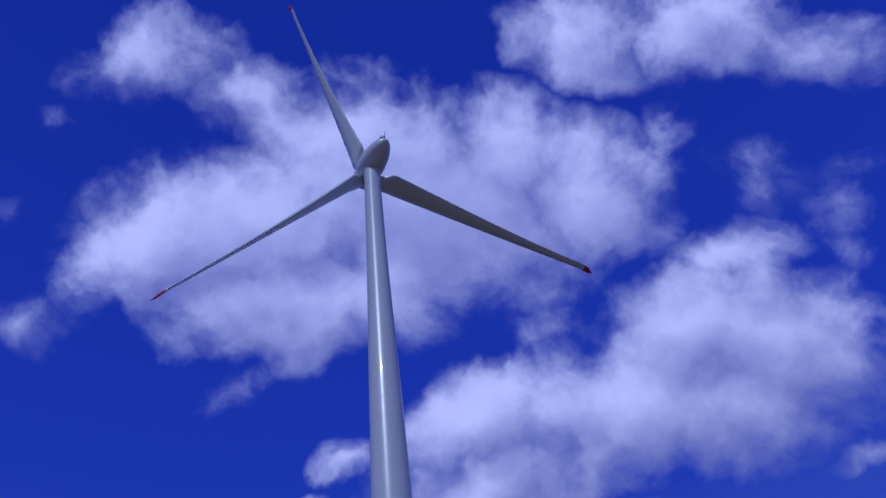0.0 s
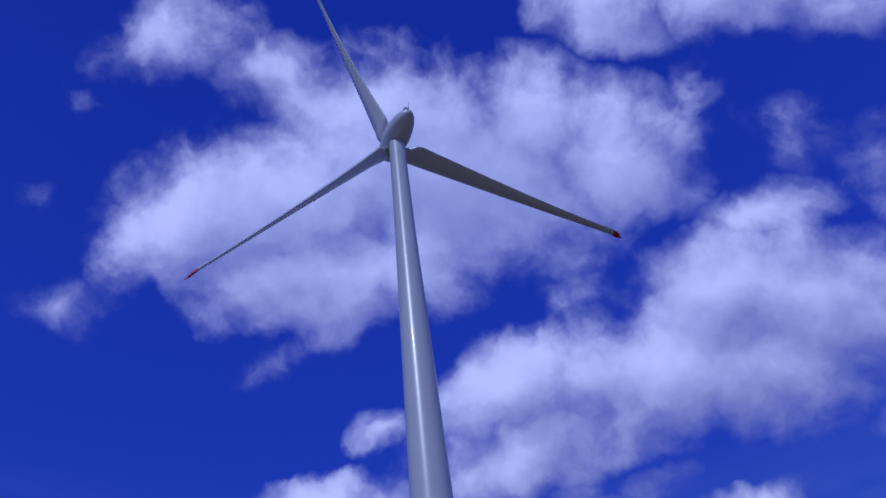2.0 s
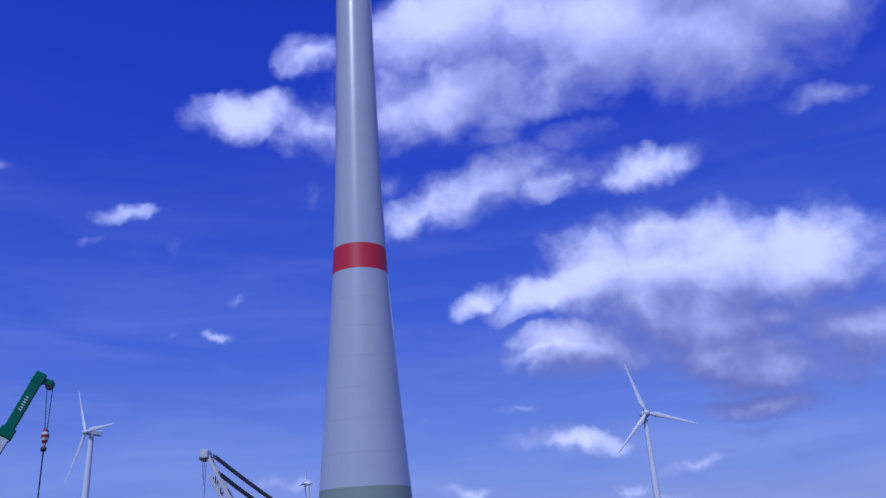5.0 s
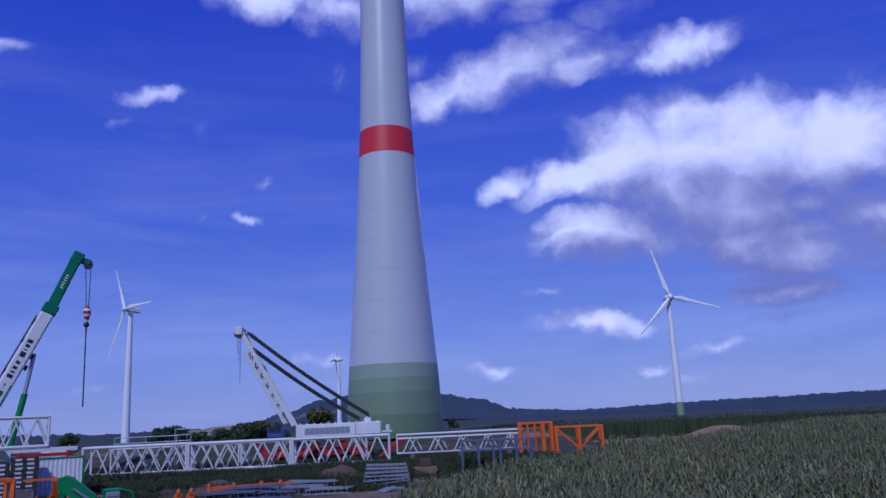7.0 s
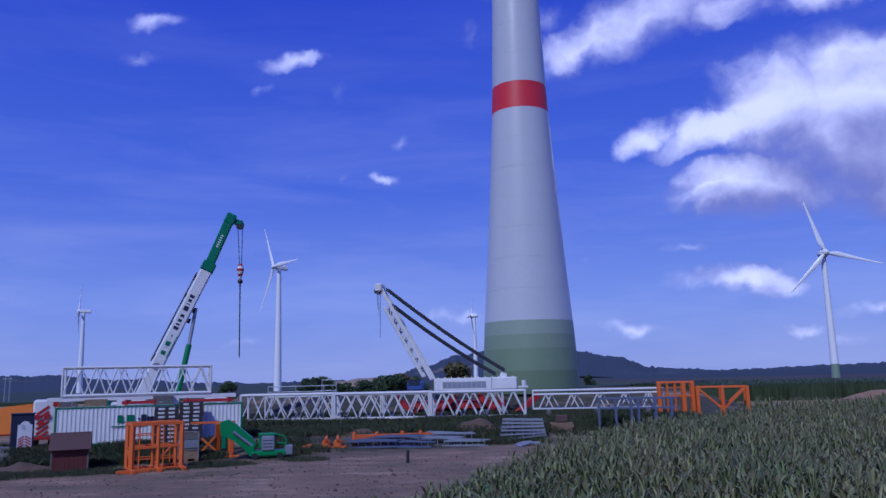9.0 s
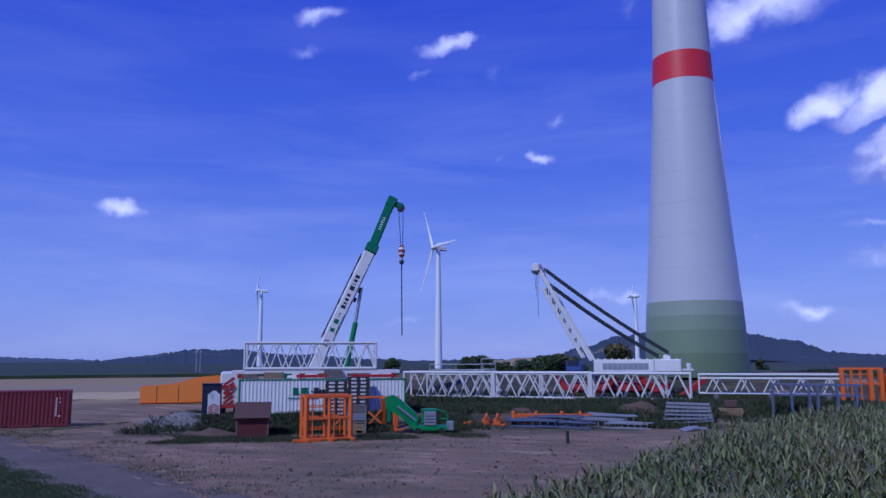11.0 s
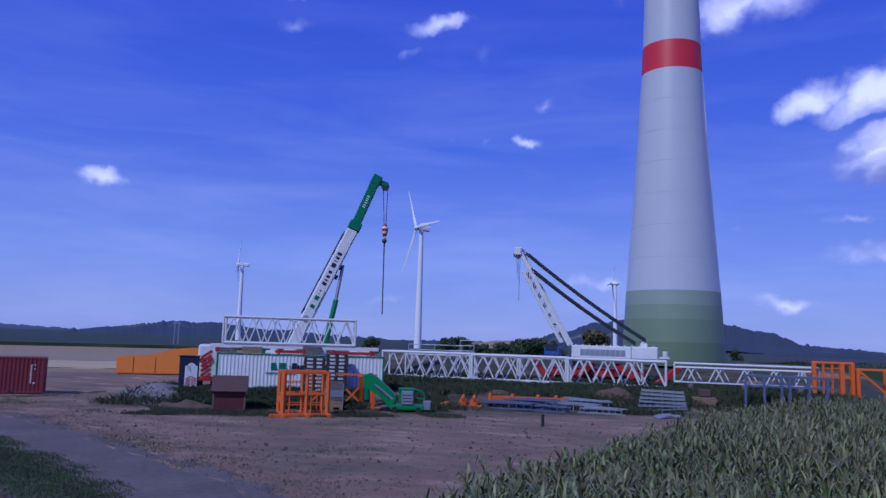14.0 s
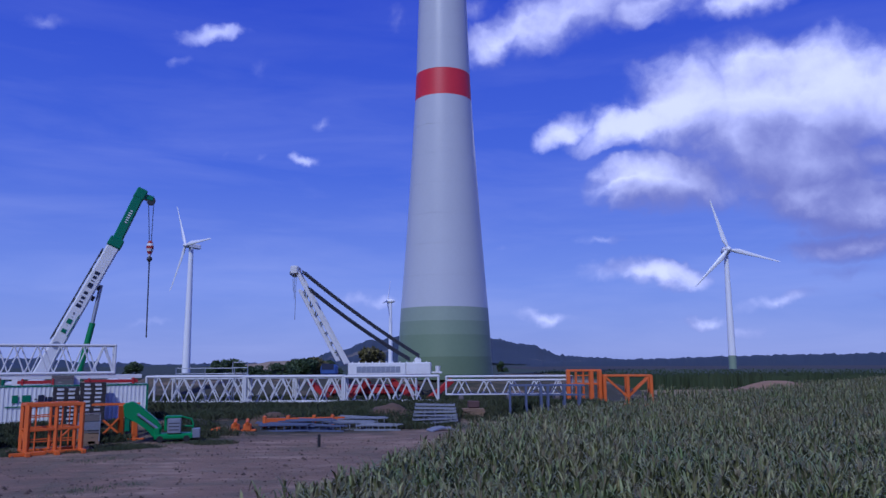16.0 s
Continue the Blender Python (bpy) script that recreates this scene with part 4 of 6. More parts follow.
def tufts(name, label, places, mat, low, high, seed, blades=7, spread=0.35, category="weeds"):
    """Weeds or grass: fans of narrow blades at many places, one mesh."""
    rng = random.Random(seed)
    verts, faces = [], []
    for x, y in places:
        z = ground_z(x, y) - 0.03
        for _ in range(blades):
            a, h = rng.uniform(0, math.tau), rng.uniform(low, high)
            ox, oy = rng.uniform(-spread, spread), rng.uniform(-spread, spread)
            lean, w = rng.uniform(0.1, 1.1) * h, 0.018 + 0.10 * h * rng.random()
            n = len(verts)
            cx, cy = math.cos(a), math.sin(a)
            verts += [(x + ox - cy * w * 0.4, y + oy + cx * w * 0.4, z), (x + ox + cy * w * 0.4, y + oy - cx * w * 0.4, z),
                      (x + ox + cx * lean * 0.5 + cy * w * 0.5, y + oy + cy * lean * 0.5 - cx * w * 0.5, z + h * 0.65),
                      (x + ox + cx * lean, y + oy + cy * lean, z + h),
                      (x + ox + cx * lean * 0.5 - cy * w * 0.5, y + oy + cy * lean * 0.5 + cx * w * 0.5, z + h * 0.65)]
            faces.append((n, n + 1, n + 2, n + 3, n + 4))
    return tagged(new(name, mesh_of(name, verts, faces, mat)), label, category, kind="stuff")


def facing_line(turn, far):
    """A pose on the level whose y points away from the eye at a bearing."""
    w = heading(turn) * far
    return pose(w.x, w.y, 0, 0, 0, -turn)


def grow_weeds():
    rng = random.Random(21)
    bank, grass = [], []
    for _ in range(13000):
        x = rng.uniform(-36, 15)
        edge = 60.0 + 0.44 * x
        y = rng.uniform(edge - 3.0, 69.0)
        patchy = noise.noise((x * 0.16, y * 0.16, 4.0)) + 0.5 * noise.noise((x * 0.6, y * 0.6, 8.0))
        if patchy > (-0.12 if y > edge else 0.1) and maize_left(max(8, min(111, y))) > x + 0.5 and not (-34 < x < -19 and 45 < y < 57 and y > edge + 1):
            bank.append((x, y))
    foot = facing_line(-27.05, 57.6)
    row = [foot @ Vector((rng.uniform(-8.5, 4.5), -rng.uniform(0.9, 5.2), 0)) for _ in range(2700)]
    tufts("weeds", "dark weeds growing before the white container", [(r.x, r.y) for r in row if noise.noise((r.x * 0.4, r.y * 0.4, 3.0)) > -0.2], M["weed"], 0.15, 0.6, 14, 10)
    row = [foot @ Vector((rng.uniform(-11, 10), -rng.uniform(5.0, 10.5), 0)) for _ in range(4200)]
    tufts("weeds", "low dark weeds around the frames and shed", [(r.x, r.y) for r in row if noise.noise((r.x * 0.2, r.y * 0.3, 3.0)) > -0.05], M["weed"], 0.05, 0.22, 15, 11)
    row = [(rng.uniform(-31, 14), rng.gauss(66.8, 1.1)) for _ in range(2600)]
    tufts("weeds", "tall dark weeds before the lattice boom", [r for r in row if noise.noise((r[0] * 0.3, r[1] * 0.3, 2.0)) > -0.35], M["weed"], 0.3, 0.85, 12, 11)
    row = [(rng.uniform(-34, 12), rng.uniform(73, 81)) for _ in range(3500)]
    tufts("weeds", "dark weeds on the pad around the crane", [r for r in row if noise.noise((r[0] * 0.2, r[1] * 0.2, 5.0)) > -0.25], M["weed"], 0.3, 0.9, 13, 9)
    tufts("weeds", "dark green weeds along the edge of the pad", bank, M["weed"], 0.12, 0.6, 2, 9)
    for _ in range(12000):
        u = rng.random()
        x = -66 + 54 * u
        y = 20.2 - 0.46 * (x + 17.6) + rng.gauss(0, 1.7) * (1 + 0.5 * noise.noise((x * 0.2, 3.0, 0.0)))
        grass.append((x, y))
    for _ in range(3500):
        x, y = rng.uniform(-44, -12), rng.uniform(22, 48)
        if noise.noise((x * 0.13, y * 0.13, 6.0)) > 0.12:
            grass.append((x, y))
    free = [g for g in grass if math.hypot(*g) > 18 and track_gap(*g) > 1.7 + 0.8 * noise.noise((g[0] * 0.5, g[1] * 0.5, 1.0))]
    tufts("grass", "patchy green grass beside the track", [g for k, g in enumerate(free) if k % 5 < 4], M["grass"], 0.05, 0.15, 3, 11, 0.4, "grass")
    dry = [(-70 + 62 * u, 23.0 - 0.5 * (-70 + 62 * u + 17.6)) for u in (rng.random() for _ in range(3500))]
    dry = [(x + rng.gauss(0, 1.5), y + rng.gauss(0.8, 3.2)) for x, y in dry] + [g for k, g in enumerate(free) if k % 5 == 2]
    tufts("grass", "dry brown grass along both sides of the track", [g for g in dry if math.hypot(*g) > 18 and track_gap(*g) > 1.5 + 0.9 * noise.noise((g[0] * 0.5, g[1] * 0.5, 1.0))], M["dry_grass"], 0.03, 0.12, 33, 10, 0.4, "grass")


TRACK = [(-140.0, 92.0), (-90.0, 64.0), (-55.0, 43.0), (-41.0, 35.5), (-29.0, 29.2), (-20.0, 24.4), (-14.2, 20.8), (-8.0, 15.5), (-4.0, 9.0), (-2.5, 3.0)]


def track_gap(x, y):
    """How far a point lies from the track's middle line."""
    best = 999.0
    p = Vector((x, y))
    for a, b in zip(TRACK, TRACK[1:]):
        a, b = Vector(a), Vector(b)
        u = min(1.0, max(0.0, (p - a).dot(b - a) / (b - a).length_squared))
        best = min(best, (p - a - (b - a) * u).length)
    return best


def build_track():
    verts, faces, cols = [], [], 17
    rows = 0
    for (a, b) in zip(TRACK, TRACK[1:]):
        a, b = Vector(a), Vector(b)
        n = (b - a).length
        side = Vector((-(b - a).y, (b - a).x)) / n
        for k in range(max(2, int(n / 0.8))):
            p = a + (b - a) * k / max(2, int(n / 0.8))
            for c in range(cols):
                q = p + side * (c / (cols - 1) - 0.5) * (5.2 + 1.2 * noise.noise((p.x * 0.45, p.y * 0.45, (c // 5) * 7.0)))
                off = abs(c / (cols - 1) - 0.5) * 2
                rut = -0.03 if 0.4 < off < 0.62 else 0.0
                rag = 0.07 * noise.noise((q.x * 0.8, q.y * 0.8, 11.0)) + 0.05 * noise.noise((q.x * 2.3, q.y * 2.3, 12.0))
                verts.append((q.x, q.y, ground_z(q.x, q.y) + 0.045 + rut + (rag - 0.05) * off ** 1.5 - (0.1 if off > 0.99 else 0)))
            rows += 1
    for r in range(rows - 1):
        faces += [(r * cols + c, r * cols + c + 1, (r + 1) * cols + c + 1, (r + 1) * cols + c) for c in range(cols - 1)]
    mat = material("track_gravel", (0.17, 0.138, 0.12), 0.9, other=(0.075, 0.056, 0.045), grain=4, patch=0.45, mix=0.9, bump=0.6)
    tagged(new("road", mesh_of("road", verts, faces, mat)), "pale grey gravel farm track with worn ruts", "track", kind="structure")


build_track()
grow_weeds()


def plough():
    """Dark tilled soil below the grass verge, with clods."""
    verts, faces = [], []
    cols, rows = 150, 60
    for i in range(cols + 1):
        for j in range(rows + 1):
            x = -70 + 58 * i / cols
            y = 17.9 - 0.46 * (x + 17.6) - 16.0 * (1 - j / rows) + 0.5 * noise.noise((x * 0.4, 2.0, 0.0))
            clod = 0.09 * noise.noise((x * 1.7, y * 1.7, 1.0)) + 0.06 * noise.noise((x * 4.1, y * 4.1, 5.0))
            verts.append((x, y, ground_z(x, y) + (0.04 + clod if 0 < j < rows else -0.1)))
    n = rows + 1
    faces = [(i * n + j, (i + 1) * n + j, (i + 1) * n + j + 1, i * n + j + 1) for i in range(cols) for j in range(rows)]
    mat = material("tilled_soil", (0.098, 0.062, 0.047), 0.95, other=(0.055, 0.038, 0.03), grain=6, patch=0.6, mix=0.9, bump=0.9)
    tagged(new("field_tilled", mesh_of("field_tilled", verts, faces, mat)), "dark brown tilled soil with small clods", "field", kind="structure")


plough()


def clods():
    """Stones and clods strewn over the bare earth and the tilled soil."""
    rng = random.Random(31)
    verts, faces = [], []
    for k in range(5200):
        if k % 2:
            x, y = rng.uniform(-34, 2), rng.uniform(20, 50)
        else:
            x = rng.uniform(-50, -13)
            y = 17.4 - 0.46 * (x + 17.6) - 7 * rng.random()
        if math.hypot(x, y) < 17 or track_gap(x, y) < 1.6:
            continue
        r = rng.uniform(0.02, 0.06) if rng.random() < 0.95 else rng.uniform(0.06, 0.11)
        z = ground_z(x, y) + r * 0.3 + (0.03 if k % 2 == 0 else 0)
        a, n = rng.uniform(0, 6.28), len(verts)
        for i in range(4):
            q = a + i * 1.57 + rng.uniform(-0.3, 0.3)
            verts.append((x + r * 1.2 * math.cos(q), y + r * 1.2 * math.sin(q), z - r * 0.4))
        verts += [(x + rng.uniform(-0.3, 0.3) * r, y + rng.uniform(-0.3, 0.3) * r, z + r * 0.8), (x, y, z - r)]
        faces += [(n + i, n + (i + 1) % 4, n + 4) for i in range(4)] + [(n + (i + 1) % 4, n + i, n + 5) for i in range(4)]
    mat = material("clod_earth", (0.12, 0.082, 0.062), 0.95, other=(0.065, 0.045, 0.035), grain=9, patch=0.8, mix=0.9, vary=0.5, bump=0.5)
    tagged(new("clods", mesh_of("clods", verts, faces, mat)), "small clods and stones strewn over the earth", "stones", kind="stuff")


clods()


# ---- containers ----
def facing(turn, far, z, yaw=None):
    """A pose at a bearing and distance whose y points away from the eye (or is turned by yaw) and whose x runs to the right."""
    p = pt(turn, far, 0)
    return pose(p.x, p.y, z, 0, 0, -turn if yaw is None else yaw)


def corrugated(bm, m, x1, x2, y, z1, z2, deep=0.036, step=0.26):
    """A wall of folded sheet, with thickness, from x1 to x2."""
    n = int((x2 - x1) / step)
    step = (x2 - x1) / n
    line = []
    for k in range(n):
        x = x1 + k * step
        line += [(x, 0), (x + step * 0.3, 0), (x + step * 0.45, deep), (x + step * 0.85, deep)]
    line.append((x2, 0))
    rows = [[bm.verts.new(m @ Vector((x, y + d + b, z))) for x, d in line] for z, b in ((z1, 0), (z2, 0), (z2, 0.02), (z1, 0.02))]
    for a, b in zip(rows, rows[1:] + rows[:1]):
        for k in range(len(line) - 1):
            bm.faces.new((a[k], a[k + 1], b[k + 1], b[k]))


def container(m, n, wall, trim, label, high=2.59):
    b = m.translation
    t = thing("shipping_container", b.x, b.y, b.z, label, "container")
    front = None
    wide = 2.44
    for y, flip in ((0.03, 1), (wide - 0.03, -1)):
        bm = bmesh.new()
        turn = m if flip == 1 else m @ pose(n, wide, 0, 0, 0, 180)
        corrugated(bm, turn, 0.14, n - 0.14, 0.03, 0.16, high - 0.1)
        panel = part("side_panel", bm, wall, t)
        front = front or panel
    bm = bmesh.new()
    corrugated(bm, m @ pose(n, 0, 0, 0, 0, 90), 0.14, wide - 0.14, 0.03, 0.16, high - 0.1)
    part("end_panel", bm, wall, t)
    for k in range(2):
        bm = bmesh.new()
        slab(bm, 0.04, 0.14 + 0.54 + 1.08 * k, high / 2, 0.06, 1.06, high - 0.3, m, 0.01)
        door = part("door", bm, wall, t)
        for y in (0.35, 0.75):
            bm = bmesh.new()
            rod(bm, m @ Vector((-0.01, 0.14 + y + 1.08 * k, 0.2)), m @ Vector((-0.01, 0.14 + y + 1.08 * k, high - 0.2)), 0.02)
            part("lock_bar", bm, M["galvanised"], door)
    bm = bmesh.new()
    slab(bm, n / 2, wide / 2, high - 0.06, n - 0.1, wide - 0.1, 0.05, m)
    part("roof", bm, wall, t)
    bm = bmesh.new()
    slab(bm, n / 2, wide / 2, 0.12, n - 0.1, wide - 0.1, 0.1, m)
    part("floor", bm, M["grey_wood"], t)
    for x in (0.07, n - 0.07):
        for y in (0.07, wide - 0.07):
            block("corner_post", m @ Matrix.Translation((x, y, high / 2)), 0.14, 0.14, high, trim, t)
    for y in (0.06, wide - 0.06):
        block("bottom_rail", m @ Matrix.Translation((n / 2, y, 0.08)), n - 0.28, 0.1, 0.15, trim, t)
        block("top_rail", m @ Matrix.Translation((n / 2, y, high - 0.05)), n - 0.28, 0.1, 0.1, trim, t)
    for x in (0.06, n - 0.06):
        block("end_rail", m @ Matrix.Translation((x, wide / 2, high - 0.06)), 0.1, wide - 0.28, 0.12, trim, t)
    return front


def bars(t, m, spans, mat, y=-0.012, name="lettering_bar"):
    """Flat bars of unread lettering on a face: (x, z, wide, high)."""
    for x, z, w, h in spans:
        block(name, m @ Matrix.Translation((x, y, z)), w, 0.012, h, mat, t)


WHITE_AT = facing(-27.05, 57.6, 0.83) @ Matrix.Translation((-6.1, 0, 0))
white_box = container(WHITE_AT, 12.19, M["white"], M["green"], "long white corrugated container with green frame and lettering")
bars(white_box, WHITE_AT, [(4.05, 1.72, 0.36, 0.5), (4.34, 1.51, 0.09, 0.1), (4.7, 1.72, 0.5, 0.5), (5.05, 1.51, 0.09, 0.1), (4.6, 1.22, 2.2, 0.08)], M["green"])
bars(white_box, WHITE_AT, [(5.25, 1.70, 0.16, 0.09), (5.55, 1.72, 0.34, 0.5), (5.85, 1.65, 0.16, 0.36), (6.1, 1.65, 0.26, 0.36), (7.1, 1.72, 0.24, 0.3), (7.6, 1.78, 0.44, 0.42), (8.0, 1.74, 0.1, 0.36), (8.25, 1.72, 0.24, 0.3), (8.6, 1.78, 0.26, 0.42)], M["navy"])

RED_AT = facing(-46.75, 63.6, 0.0, 39.5) @ Matrix.Translation((-3.03, 0, 0))
RED_AT.translation.z = ground_z(RED_AT.translation.x, RED_AT.translation.y) + 0.02
red_box = container(RED_AT, 6.06, M["maroon"], M["maroon"], "dark red corrugated container standing on the dry ground")
bars(red_box, RED_AT, [(5.22, 2.0 - 0.17 * k, 0.10, 0.11) for k in range(8)] + [(5.45, 2.05, 0.06, 0.1), (5.45, 1.75, 0.06, 0.1), (5.45, 0.75, 0.14, 0.1)], M["white"])
for x in (2.0, 4.0):
    block("fork_pocket", RED_AT @ Matrix.Translation((x, -0.005, 0.09)), 0.36, 0.03, 0.11, M["rubber"], red_box.parent)


# ---- lattice booms ----
def lattice(m, n, wide, high, bays, label, category="crane boom", mat=None, r=0.075, lace=0.042, legs_only=False, supports=0.0, group=""):
    """A lattice boom section lying along x: four chords, end frames, zigzag lacing on each side; on sleepers of a height."""
    mat = mat or M["lattice"]
    b = m.translation
    t = thing("lattice_boom", b.x, b.y, b.z - supports, label, category, group)
    corner = [(0, 0), (wide, 0), (wide, high), (0, high)]
    for y, z in corner:
        if not (legs_only and z == 0):
            strut("chord", m @ Vector((0, y, z)), m @ Vector((n, y, z)), r, mat, t)
    if legs_only:
        for y in (0, wide):
            strut("chord", m @ Vector((0, y, high - 0.34)), m @ Vector((n, y, high - 0.34)), r * 0.9, mat, t)
            strut("chord", m @ Vector((0, y, 0)), m @ Vector((n, y, 0)), r * 0.7, mat, t)
    for x in (0, n):
        for (y1, z1), (y2, z2) in zip(corner, corner[1:] + corner[:1]):
            strut("end_frame_bar", m @ Vector((x, y1, z1)), m @ Vector((x, y2, z2)), r * 0.9, mat, t)
    step = n / bays
    top = high - 0.34 if legs_only else high
    for k in range(bays):
        x = k * step
        for y in (0, wide):
            shift = 0.0 if y == 0 else step * 0.25
            a, c = x + shift * (k < bays - 1), x + step / 2 + shift * (k < bays - 1)
            e = min(n, x + step + shift * (k < bays - 1))
            gap = 0.22 * step if legs_only else 0.0
            strut("lacing", m @ Vector((a + gap, y, 0)), m @ Vector((c, y, top)), lace, mat, t)
            strut("lacing", m @ Vector((c, y, top)), m @ Vector((e - gap, y, 0)), lace, mat, t)
        for z in ((high,) if legs_only else (0, high)):
            strut("lacing", m @ Vector((x, 0, z)), m @ Vector((x + step / 2, wide, z)), lace * 0.8, mat, t)
            strut("lacing", m @ Vector((x + step / 2, wide, z)), m @ Vector((x + step, 0, z)), lace * 0.8, mat, t)
    if supports > 0.05:
        for x in (n * 0.12, n * 0.5, n * 0.88):
            block("sleeper", m @ Matrix.Translation((x, wide / 2, -supports / 2 - r)), 0.4, wide + 0.5, supports - r, M["grey_wood"], t, "timber sleeper")
    return t


lattice(facing(-28.0, 58.4, 4.18, 27.05) @ Matrix.Translation((-4.85, 0, 0)), 9.7, 1.9, 1.9, 7, "short white lattice boom section on top of the container", r=0.092, lace=0.05, supports=0.0)
for k, (x, n, bays) in enumerate(((-27.1, 8.8, 4), (-18.1, 8.8, 4), (-9.1, 8.5, 4))):
    z0 = 1.22
    lattice(pose(x, 70.0, z0), n, 2.0, 2.38 - 0.04 * k, bays, "white lattice boom section lying on timber sleepers", r=0.12, lace=0.065,
            supports=z0 - ground_z(x + n / 2, 71.0), group="lattice boom on the ground")
for x, n, bays in ((-26.2, 11.6, 5), (-14.4, 11.6, 5)):
    lattice(pose(x, 74.2, 1.25), n, 1.8, 2.1, bays, "second white lattice boom section lying behind the first", r=0.09, lace=0.055,
            supports=1.25 - ground_z(x + n / 2, 75.0), group="lattice boom on the ground")
lattice(pose(0.1, 70.0, 1.86), 11.4, 1.5, 1.60, 5, "slim white lattice jib on short legs beside the tower", r=0.085, lace=0.06, legs_only=True, supports=1.86 - ground_z(6, 71.0))

# things packed on the white container
def deck_load():
    base = WHITE_AT @ Matrix.Translation((0, 0, 2.59))
    for x, n, h, mat, label in ((0.2, 1.1, 0.34, M["grey_wood"], "weathered timber bearer box on the container"), (1.75, 1.4, 0.46, M["wood"], "pale wooden crate on the container roof"),
                                (6.1, 1.35, 0.60, M["grey_wood"], "dark wooden crate on the container roof")):
        p = base @ Vector((x + n / 2, 0.6, 0))
        t = thing("crate", p.x, p.y, p.z, label, "crate")
        for k in range(3):
            block("plank", base @ Matrix.Translation((x + n / 2, 0.25, h * (k + 0.5) / 3)), n, 0.05, h / 3 - 0.02, mat, t)
        for e in (x + 0.05, x + n - 0.05):
            block("cleat", base @ Matrix.Translation((e, 0.6, h / 2)), 0.08, 0.66, h - 0.02, mat, t)
        block("lid", base @ Matrix.Translation((x + n / 2, 0.6, h + 0.015)), n, 0.76, 0.03, mat, t)
    p = base @ Vector((6, 1.6, 0))
    t = thing("support_beam", p.x, p.y, p.z, "white steel bearers carrying the lattice section", "steel beam")
    for y in (0.9, 2.1):
        bm = bmesh.new()
        slab(bm, 5.6, y, 0.51, 12.4, 0.2, 0.26, base, 0.02)
        for x in (0.6, 4.0, 7.6, 10.6):
            slab(bm, x, y, 0.19, 0.5, 0.3, 0.38, base, 0.02)
        part("bearer", bm, M["lattice"], t)
    for x0, n, tilt in ((4.1, 2.4, 3), (8.1, 3.4, -2)):
        p = base @ Vector((x0 + n / 2, 0.35, 0))
        t = thing("spreader_beam", p.x, p.y, p.z, "red steel spreader beam lying on the container", "steel beam")
        bm = bmesh.new()
        slab(bm, x0 + n / 2, 0.35, 0.2, n, 0.2, 0.22, base, 0.02)
        part("beam", bm, M["red"], t)
        for e in (x0 + 0.3, x0 + n - 0.3):
            bm = bmesh.new()
            slab(bm, e, 0.35, 0.21, 0.14, 0.34, 0.42, base, 0.02)
            part("lug", bm, M["red"], t)


deck_load()


# ---- pallets ----
def pallet(m, mat, wide=1.4, group="stack of pallets", label="dark weathered wooden pallet stacked before the container"):
    b = m.translation
    t = thing("pallet", b.x, b.y, b.z, label, "pallet", group)
    for k in range(3):
        block("deck_board", m @ Matrix.Translation((0, 0.07 + 0.2 * k, 0.235)), wide, 0.14, 0.07, mat, t)
    for k in range(2):
        block("bottom_board", m @ Matrix.Translation((0, 0.07 + 0.4 * k, 0.02)), wide, 0.12, 0.04, mat, t)
        for x in (-wide / 2 + 0.12, 0, wide / 2 - 0.12):
            block("spacer", m @ Matrix.Translation((x, 0.07 + 0.4 * k, 0.12)), 0.24, 0.14, 0.16, mat, t)
    return t


def pallet_stacks():
    rng = random.Random(4)
    for s, x in ((0, 7.0), (1, 8.62)):
        for k in range(9 if s == 0 else 10):
            m = WHITE_AT @ Matrix.Translation((x + rng.uniform(-0.03, 0.03), -1.0, 0.03 + 0.272 * k)) @ pose(0, 0, 0, 0, 0, rng.uniform(-1, 1))
            load = pallet(m, M["dark_wood"], 1.58)
            # white blocks added to imitate the bright container side showing through the gaps
            for off in (-0.33, 0.33):
                block("gap_filler", m @ Matrix.Translation((off, 0.08, 0.118)), 0.40 + rng.uniform(-0.06, 0.02), 0.1, 0.15, M["white"], load, "white block added to brighten a pallet gap")


pallet_stacks()


# ---- orange frames and small things before the pad ----
def bar_frame(name, label, category, m, bars_, mat, group=""):
    """A welded frame of square bars, each a part: pairs of points and a width."""
    b = m.translation
    t = thing(name, b.x, b.y, b.z, label, category, group)
    for what, p, q, w in bars_:
        p, q = Vector(p), Vector(q)
        n = (q - p).length
        bm = bmesh.new()
        beam(bm, m @ p, m @ q, w, w, w * 0.1)
        part(what, bm, mat, t)
    return t


